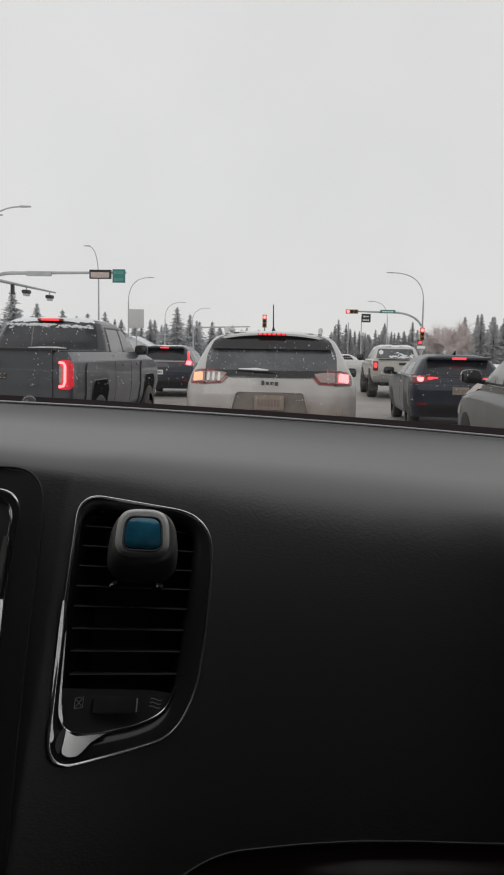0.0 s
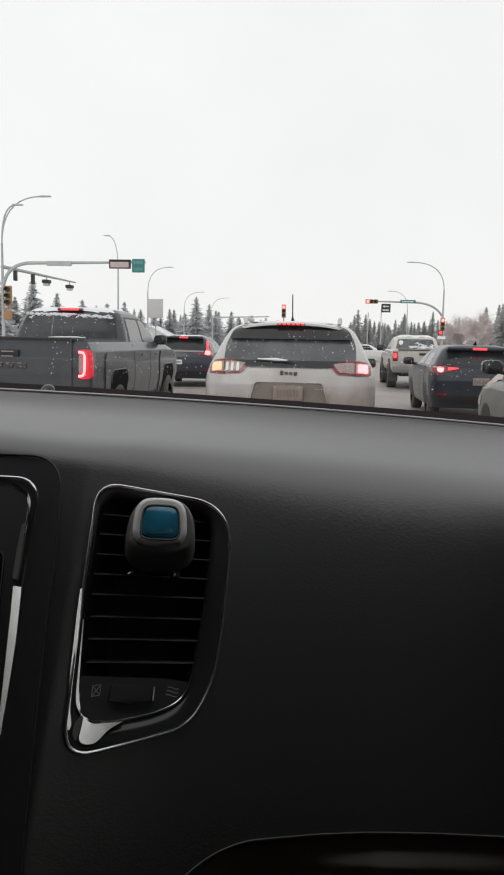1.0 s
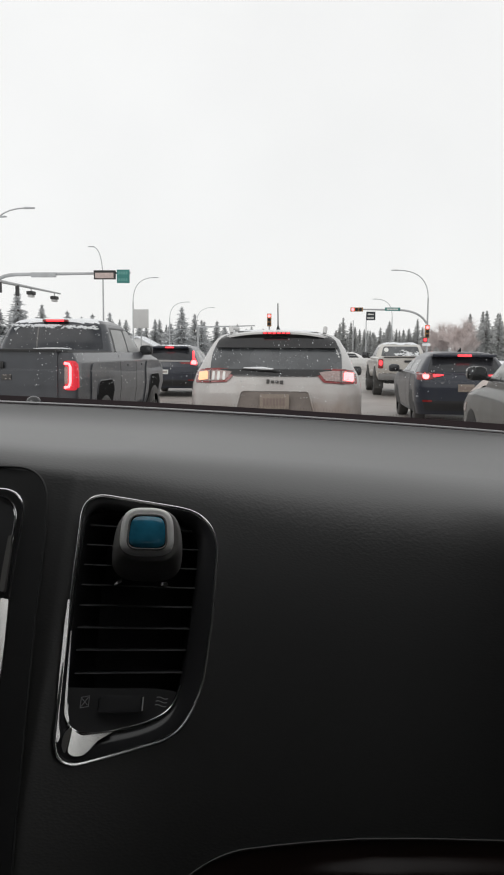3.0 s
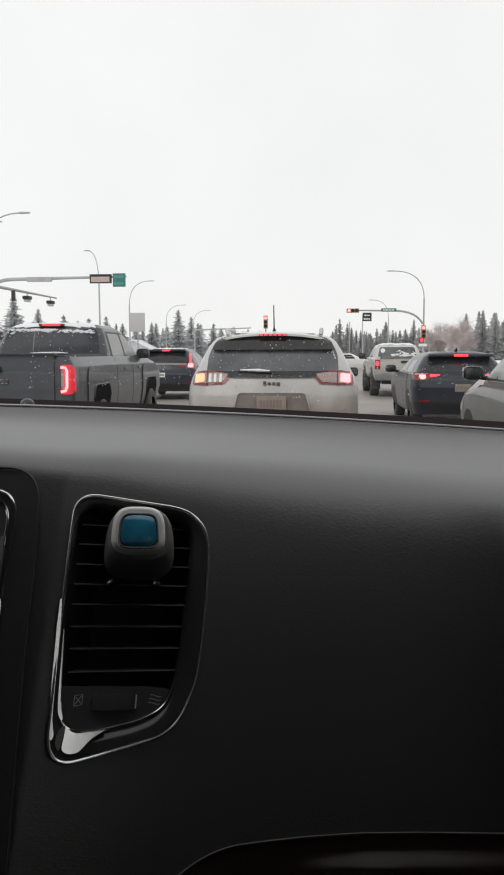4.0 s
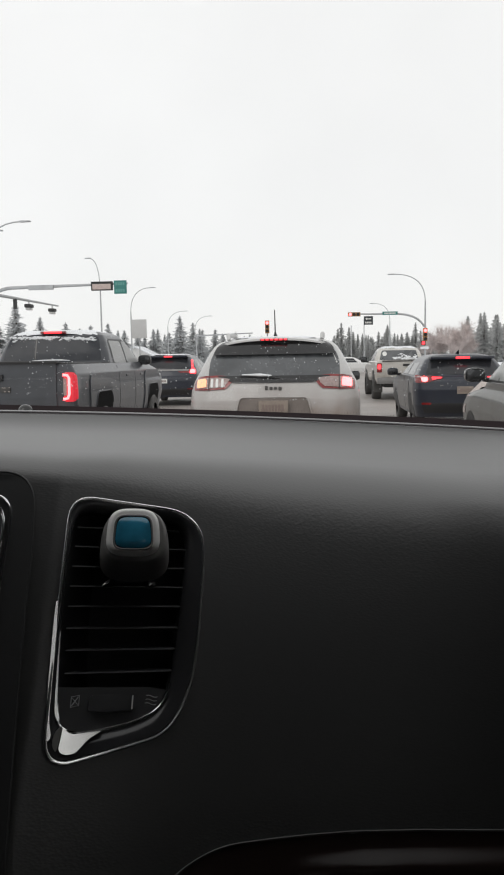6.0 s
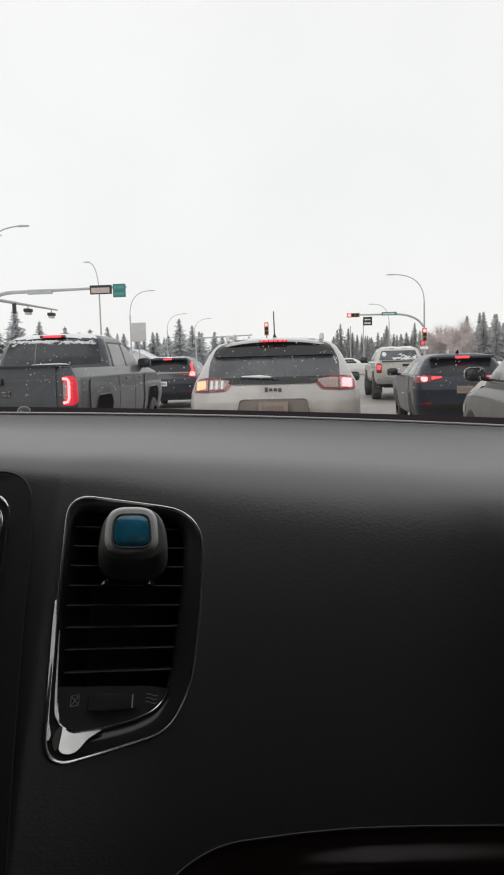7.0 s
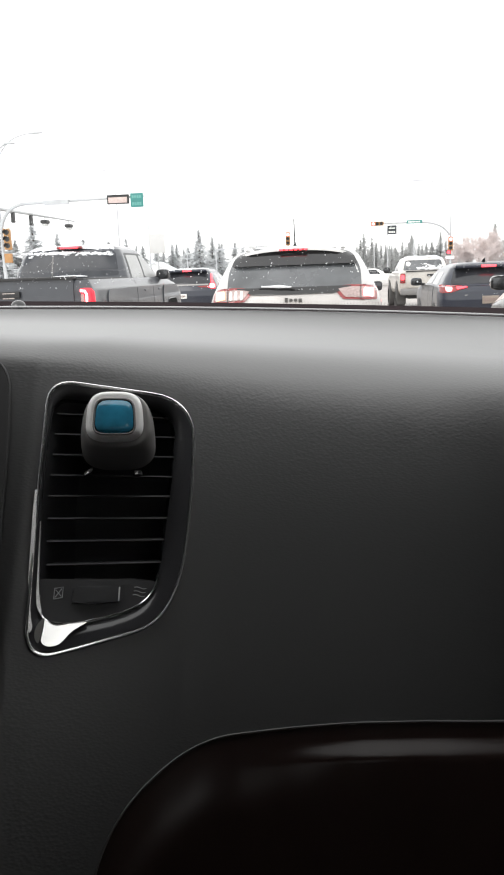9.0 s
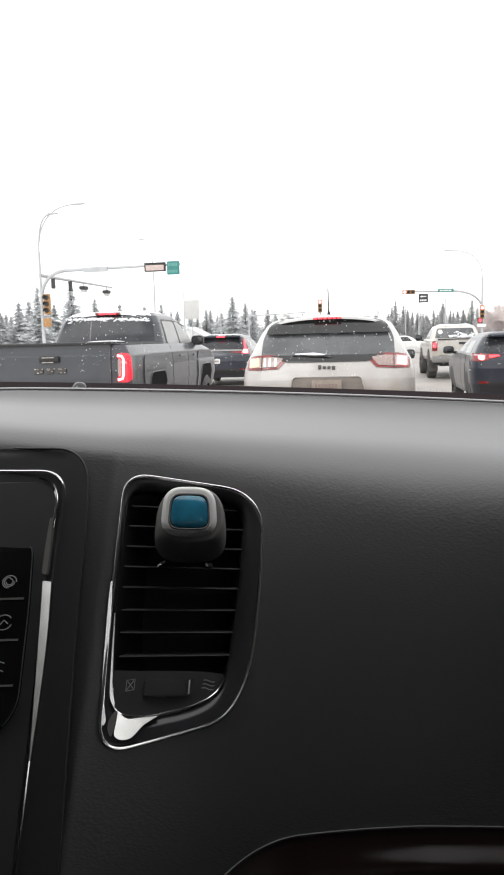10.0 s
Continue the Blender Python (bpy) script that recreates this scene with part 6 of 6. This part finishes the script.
def centre_stack():
    """The middle panel with its chrome outline and climate screen."""
    up = (0, -0.86, 0.5)
    edge = rounded([(-0.60, 1.388, 0.02), (-0.1000, 1.3818, 0.026), (-0.0952, 1.340, 0.02), (-0.0938, 1.297, 0.02), (-0.0887, 1.225, 0.02), (-0.0838, 1.165, 0.01), (-0.0828, 1.05, 0.01), (-0.60, 1.05, 0.01)], 8)
    panel = part("centre_panel", patch(edge, face, up, 0.0016, 0.004, 60, 50), M["dash_smooth"], cabin, "satin black centre panel")
    part("panel_edge", loop_tube([Vector(face(*p)) + Vector((0, -0.0010, 0.0006)) for p in edge], 0.0008, 8), M["dash_smooth"], panel)
    line = rounded([(-0.50, 1.3735, 0.02), (-0.1092, 1.3688, 0.016), (-0.1092, 1.335, 0.02), (-0.1092, 1.3145, 0.01), (-0.1066, 1.235, 0.01), (-0.1030, 1.12, 0.01), (-0.50, 1.12, 0.02)], 8)
    part("chrome_edge", loop_tube([Vector(face(*p)) + Vector((0, -0.0030, 0.0018)) for p in line], 0.0008, 8), M["chrome"], panel)
    hook = [(a - 0.0036, b - 0.0032) for a, b in line if b > 1.342 and a > -0.122]
    part("chrome_edge", tubed([Vector(face(a, b)) + Vector((0, -0.0032, 0.0018)) for a, b in hook], 0.0008, 8), M["chrome"], panel)
    grey = rounded([(-0.1150, 1.3440, 0.0005), (-0.1130, 1.3445, 0.0005), (-0.1124, 1.3290, 0.004), (-0.1120, 1.3160, 0.001), (-0.1148, 1.3165, 0.001), (-0.1152, 1.3300, 0.004)], 4)
    part("satin_strip", patch(grey, face, up, 0.0046, 0.003, 3, 12), M["grey_plastic"], panel)
    bright = rounded([(-0.1116, 1.3142, 0.0005), (-0.1076, 1.3132, 0.0005), (-0.1064, 1.2850, 0.004), (-0.1060, 1.2604, 0.004), (-0.1056, 1.2340, 0.0003), (-0.1060, 1.2340, 0.0003),
                      (-0.1084, 1.2604, 0.004), (-0.1101, 1.2850, 0.004)], 4)
    part("chrome_strip", patch(bright, lambda a, b: Vector(face(a, b)) + Vector((0, 0.42 * (a + 0.108) - 1.4 * (b - 1.265) ** 2, 0)), up, 0.0050, 0.004, 4, 30), M["foot"], panel, "tapered bright chrome strip")
    inner = rounded([(-0.50, 1.366, 0.01), (-0.1135, 1.3635, 0.016), (-0.1135, 1.335, 0.01), (-0.1125, 1.30, 0.01), (-0.1090, 1.235, 0.01), (-0.1060, 1.13, 0.01), (-0.50, 1.13, 0.01)], 6)
    part("gloss_field", patch(inner, face, up, 0.003, 0.004, 40, 30), M["vent_black"], panel)
    scr = rounded([(-0.48, 1.334, 0.008), (-0.1218, 1.3312, 0.006), (-0.1185, 1.30, 0.01), (-0.1162, 1.2560, 0.012), (-0.1246, 1.2450, 0.006), (-0.48, 1.244, 0.01)], 6)
    screen = part("climate_panel", patch(scr, face, up, 0.0048, 0.003, 40, 20), M["black_gloss"], panel)
    rim = [p for p in scr if p[0] > -0.1236]
    part("screen_rim", tubed([Vector(face(*p)) + Vector((0, -0.0046, 0.0026)) for p in rim], 0.0003, 6), M["rim"], panel)
    out = Vector(up).normalized()

    def line_on(*pts):
        part("icon_line", tubed([Vector(face(a, b)) + out * 0.0053 for a, b in pts], 0.00026, 5), M["icon"], screen)

    for n, (x, z) in enumerate(((-0.1312, 1.3128), (-0.1306, 1.2938), (-0.1294, 1.2736))):
        if n == 0:
            for k in range(3):
                line_on(*[(x + 0.0038 * math.cos(a) * (1 - 0.25 * k), z + 0.0030 * math.sin(a) * (1 - 0.25 * k)) for a in [math.pi * (0.5 * k + j / 6) for j in range(10)]])
        elif n == 1:
            line_on(*[(x + 0.0044 * math.cos(a), z + 0.0034 * math.sin(a)) for a in [2 * math.pi * (0.1 + 0.85 * j / 16) for j in range(17)]])
            line_on((x - 0.0020, z - 0.0012), (x, z + 0.0010), (x + 0.0022, z - 0.0006))
        else:
            for dz in (-0.0018, 0.0018):
                line_on((x - 0.0030, z + dz), (x, z + dz + 0.0008), (x + 0.0028, z + dz))
        part("key_gap", patch([(x - 0.03, z - 0.0085), (x + 0.009, z - 0.0085), (x + 0.009, z - 0.0076), (x - 0.03, z - 0.0076)], face, up, 0.0053, 0.0006, 4, 2), M["grey_plastic"], screen)


centre_stack()


def glovebox():
    edge = rounded([(-0.045, 0.98, 0.01), (-0.040, 1.125, 0.02), (-0.0290, 1.160, 0.02), (0.0060, 1.1815, 0.03), (0.0751, 1.1756, 0.05), (0.1702, 1.1674, 0.05), (0.38, 1.154, 0.01), (0.38, 0.98, 0.01)], 10)
    segs = [(Vector(p), Vector(q)) for p, q in zip(edge, edge[1:] + edge[:1])]

    def pillow(x, z):
        p, d = Vector((x, z)), 1.0
        for a, b in segs:
            if a.y < 1.0 and b.y < 1.0:
                continue
            t = max(0.0, min(1.0, (p - a).dot(b - a) / max(1e-9, (b - a).length_squared)))
            d = min(d, (p - a - (b - a) * t).length)
        f = max(0.0, min(1.0, (d - 0.0060) / 0.009))
        e = max(0.0, min(1.0, (x - 0.02) / 0.10))
        e = e * e * (3 - 2 * e)
        lift = e * (0.0085 * f * f * (3 - 2 * f) + 0.0012 * min(1.0, d / 0.006)) + (1 - e) * 0.008 * math.sin(math.pi / 2 * min(1.0, d / 0.034))
        return Vector(face(x, z)) + Vector((0.1, -0.8, 0.2)) * lift

    part("glovebox_lid", patch(edge, pillow, (0.1, -0.85, 0.5), 0.0, 0.012, 80, 130), M["glove"], cabin, "dark brown-black glovebox lid", sharp=70)
    # lighter bead painted as the thin highlight along the lid's edge
    top = [p for p in edge if p[1] > 1.02 and p[0] < 0.379]
    part("lid_edge", tubed([Vector(face(*p)) + Vector((0, -0.0012, 0.0006)) for p in top], 0.0006, 6), M["lid_glint"], cabin)


glovebox()

# small sensor dome at the foot of the windscreen
bm = bmesh.new()
bmesh.ops.create_uvsphere(bm, u_segments=20, v_segments=12, radius=0.0085)
for v in bm.verts:
    v.co.z = max(v.co.z, 0.0)
dome = part("sun_sensor", bm, M["black_gloss"], cabin, "small dark sensor dome")
dome.location = (-0.2335, 0.830, 1.3960)


def windscreen():
    foot, head = (0.935, 1.355), (0.13, 1.80)

    def surf(x, t):
        u = (x + 0.35) / 0.75
        return Vector((x, foot[0] + (head[0] - foot[0]) * t - 0.03 * u * u * (1 - 0.6 * t), foot[1] + (head[1] - foot[1]) * t - 0.012 * u * u))

    def border(x):
        return 0.098 - 0.07 * max(x, -0.4)

    def sheet(t0, t1, lift, nt=12):
        bm = bmesh.new()
        g = [[bm.verts.new(surf(LEFT + (RIGHT - LEFT) * i / 40, t0 + ((t1 or border(LEFT + (RIGHT - LEFT) * i / 40)) - t0) * j / nt) + Vector((0, -0.48, -0.87)) * lift) for i in range(41)] for j in range(nt + 1)]
        for r0, r1 in zip(g, g[1:]):
            for i in range(40):
                bm.faces.new((r0[i], r0[i + 1], r1[i + 1], r1[i]))
        return bm

    glass = part("windscreen", sheet(0.0, 1.0, 0.0), M["pane"], cabin, "clear windscreen with melting snow specks")
    glass.visible_shadow = False
    part("black_border", sheet(0.0, 0, 0.003, 3), M["frit"], glass)
    rng = random.Random(5)
    bm = bmesh.new()
    for k in range(330):
        x = -0.62 + 0.003 * k
        t = border(x) + 0.0035
        for row in range(2):
            p = surf(x, t + 0.004 * row) + Vector((0, -0.002, -0.003))
            s = 0.0005 - 0.00015 * row
            bm.faces.new([bm.verts.new(p + Vector((s * math.cos(a), s * math.sin(a) * 0.8, s * math.sin(a) * 0.5))) for a in [math.pi * i / 3 for i in range(6)]])
    tagged(part("border_dots", bm, M["frit"], glass), kind="stuff")
    verts, faces = [], []
    for k in range(1700):
        x = rng.uniform(-0.62, 0.33)
        t = 0.104 - 0.07 * x + 0.142 * rng.random() ** 1.1
        if noise.noise((x * 9, t * 14, 0.0)) < -0.12:
            continue
        p = surf(x, t) + Vector((0, 0.004, 0.006))
        s = 0.00019 + 0.0005 * rng.random() ** 3
        e = rng.uniform(0.8, 1.5)
        b = len(verts)
        for d in ((s, 0, 0), (-s, 0, 0), (0, s * 0.4, -s * 0.2), (0, -s * 0.4, s * 0.2), (0, -s * 0.5 * e, s * e), (0, s * 0.5 * e, -s * e)):
            verts.append(tuple(p + Vector(d)))
        for i, j in ((0, 2), (2, 1), (1, 3), (3, 0)):
            faces.extend([(b + i, b + j, b + 4), (b + j, b + i, b + 5)])
    me = bpy.data.meshes.new("snow_specks")
    me.from_pydata(verts, [], faces)
    me.materials.append(M["speck"])
    sp = new("snow_specks", me)
    sp.parent = glass
    tagged(sp, "tiny specks of melting snow", kind="stuff")


windscreen()

# the rest of the cabin, plain; unseen walls and openings that set the light inside
part("underbody", boxed(LEFT - 0.02, RIGHT + 0.02, -2.1, 2.0, 0.18, 0.25, bevel=0.02), M["trim"], cabin)
for x in (LEFT + 0.05, RIGHT - 0.05):
    for y in (-1.35, 1.55):
        wheel(cabin, x, y, 0.34, 0.22)
bm = boxed(LEFT + 0.02, RIGHT - 0.02, 0.97, 1.98, 0.50, 1.06, bevel=0.10)
for v in bm.verts:
    v.co.z -= 0.16 * max(0.0, v.co.y - 0.97) if v.co.z > 0.8 else 0.0
part("bonnet", bm, M["trim"], cabin)
part("bulkhead", boxed(LEFT, RIGHT, 0.945, 0.97, 0.30, 1.345), M["trim"], cabin)
part("headliner", boxed(LEFT, RIGHT, -2.2, 0.13, 1.80, 1.84, bevel=0.01), M["headliner"], cabin)
# unseen slope added below the windscreen top to darken the lower dash
bm = bmesh.new()
rail = [[bm.verts.new((x, y, z)) for x in (LEFT, RIGHT)] for y, z in ((0.12, 1.835), (0.12, 1.795), (0.352, 1.652), (0.366, 1.650), (0.372, 1.660))]
for a, b in zip(rail, rail[1:]):
    bm.faces.new((a[0], a[1], b[1], b[0]))
part("windscreen_header", bm, M["headliner"], cabin)
part("cabin_floor", boxed(LEFT, RIGHT, -2.2, 0.96, 0.26, 0.30), M["trim"], cabin)
part("rear_wall", boxed(LEFT, RIGHT, -2.22, -2.2, 0.30, 1.84), M["trim"], cabin)
for x, s in ((LEFT, -1), (RIGHT, 1)):
    door = part("door_panel", boxed(min(x, x + s * 0.04), max(x, x + s * 0.04), -2.2, 0.96, 0.30, 1.27, bevel=0.006), M["trim"], cabin)
    part("roof_rail_trim", boxed(min(x, x + s * 0.04), max(x, x + s * 0.04), -2.2, 0.12, 1.792, 1.83, bevel=0.006), M["headliner"], door)
    # small unseen openings, placed so that the vent's chrome reflects daylight
    y0, y1, z0, z1 = (-0.31, -0.07, 1.57, 1.79) if s > 0 else (0.30, 0.56, 1.42, 1.70)
    near, far = min(x, x + s * 0.04), max(x, x + s * 0.04)
    # boards added over the side windows to keep light off the dash
    part("door_upper", boxed(near, far, -0.45, y0, 1.27, 1.80), M["trim"], door)
    part("door_upper", boxed(near, far, y1, 0.62, 1.27, 1.80 - 0.58 * max(0.0, y1 - 0.13)), M["trim"], door)
    part("door_upper", boxed(near, far, y0, y1, 1.27, z0), M["trim"], door)
    glass = part("door_window", boxed(x + s * 0.018, x + s * 0.022, y0, y1, z0, z1), M["door_pane"], door)
    glass.visible_shadow = False
    part("rear_pillar", boxed(min(x, x + s * 0.04), max(x, x + s * 0.04), -2.2, -0.45, 1.27, 1.72, bevel=0.006), M["trim"], door)
    part("front_pillar", tubed([(x, 0.86, 1.33), (x, 0.10, 1.79)], 0.045, 8), M["trim"], door)


def freshener():
    """A clip-on vent freshener, in its own axes: x across, y out of its back, z up."""
    ax, up, n = Vector((0.865, 0.5017, 0)), Vector((-0.2271, 0.3916, 0.8917)), Vector((0.4474, -0.7713, 0.4527))
    seat = Vector((-0.0403, 0.4673, 1.2947)) + ax * 0.0035 + up * 0.046
    grip = Matrix(((ax.x, -n.x, up.x, seat.x), (ax.y, -n.y, up.y, seat.y), (ax.z, -n.z, up.z, seat.z), (0, 0, 0, 1)))
    front = seat + n * 0.030 + Vector((0, 0, 0.001))
    n = Vector((0.22, -0.87, 0.44)).normalized()
    ax = n.cross(Vector((0.06, 0, 1))).normalized() * -1
    up = ax.cross(n) * -1
    c = front - n * 0.030
    m = Matrix(((ax.x, -n.x, up.x, c.x), (ax.y, -n.y, up.y, c.y), (ax.z, -n.z, up.z, c.z), (0, 0, 0, 1)))
    ob = root("vent_air_freshener", m, "silver clip-on air freshener with a blue gel window on the vent", "air freshener")

    def slab(w0, h0, y0, w1, h1, y1, power, taper=0.06, lean=0.0, steps=6, name="body", material="grey_plastic", dz=0.0, bulge=0.0):
        """A barrel-sided block from the back (w0, h0, y0) to the front (w1, h1, y1)."""
        bm = bmesh.new()
        rings = []
        for k in range(steps + 1):
            t = k / steps
            f = math.sin(t * math.pi / 2)
            g = 1 - math.cos(t * math.pi / 2)
            w, h, y = w0 + (w1 - w0) * g, h0 + (h1 - h0) * g, y0 + (y1 - y0) * f
            ring = []
            for i in range(48):
                c, d = math.cos(i * math.pi / 24), math.sin(i * math.pi / 24)
                a, b = math.copysign(abs(c) ** (2 / power), c), math.copysign(abs(d) ** (2 / power), d)
                ring.append(bm.verts.new((w * a * (1 - taper * b), y, h * b + dz + lean * f)))
            rings.append(ring)
        for a, b in zip(rings, rings[1:]):
            for i in range(48):
                bm.faces.new((a[i], a[(i + 1) % 48], b[(i + 1) % 48], b[i]))
        if bulge:
            mid = bm.verts.new((0, y1 + bulge, dz + lean))
            ring = [bm.verts.new((v.co.x * 0.55, y1 + bulge * 0.7, dz + lean + (v.co.z - dz - lean) * 0.55)) for v in rings[-1]]
            for i in range(48):
                bm.faces.new((rings[-1][i], rings[-1][(i + 1) % 48], ring[(i + 1) % 48], ring[i]))
                bm.faces.new((ring[i], ring[(i + 1) % 48], mid))
        else:
            bm.faces.new(rings[-1])
        bm.faces.new(rings[0][::-1])
        return part(name, bm, M[material], ob, sharp=50)

    body = slab(0.0206, 0.0182, -0.001, 0.0161, 0.0150, -0.0262, 2.9, lean=0.0045, dz=-0.0052, steps=10)
    body.location.x = 0.0010
    tagged(slab(0.0155, 0.0145, -0.0235, 0.0123, 0.0113, -0.0304, 3.3, dz=0.0008, taper=0.06, name="bezel", material="silver_plastic", steps=8), "silver bezel")
    slab(0.0108, 0.0100, -0.0296, 0.0107, 0.0099, -0.0307, 4.2, dz=-0.0003, name="window_seal", material="black_gloss", steps=2)
    tagged(slab(0.0101, 0.0092, -0.0298, 0.0098, 0.0089, -0.0312, 4.0, dz=-0.0003, name="gel_window", material="blue_gel", steps=3, bulge=-0.0007), "blue gel window")
    ring = []
    for i in range(48):
        c, d = math.cos(i * math.pi / 24), math.sin(i * math.pi / 24)
        a, b = math.copysign(abs(c) ** 0.45, c), math.copysign(abs(d) ** 0.45, d)
        ring.append((0.0107 * a * (1 - 0.06 * b), -0.0308, 0.0099 * b - 0.0003))
    part("window_rim", loop_tube(ring, 0.0006, 8), M["rim"], ob, "thin satin rim")
    for x, z, lean in ((-0.0546, 1.3168, 0.5), (-0.0295, 1.3130, -0.25)):
        tab = rounded([(x - 0.0020, z - 0.0011 - 0.0020 * lean, 0.0004), (x + 0.0020, z - 0.0011 + 0.0020 * lean, 0.0004), (x + 0.0020, z + 0.0011 + 0.0020 * lean, 0.0006), (x - 0.0020, z + 0.0010 - 0.0020 * lean, 0.0006)], 3)
        clip = part("clip", patch(tab, lambda a, b: Vector(face(a, b)) + Vector((0, 110 * ((a - x) ** 2 + (b - z) ** 2) - 0.1 * (b - z), 0)), OUT, 0.0030, 0.006, 6, 6), M["foot"], ob, "bright metal clip")
        clip.matrix_parent_inverse = m.inverted()


freshener()
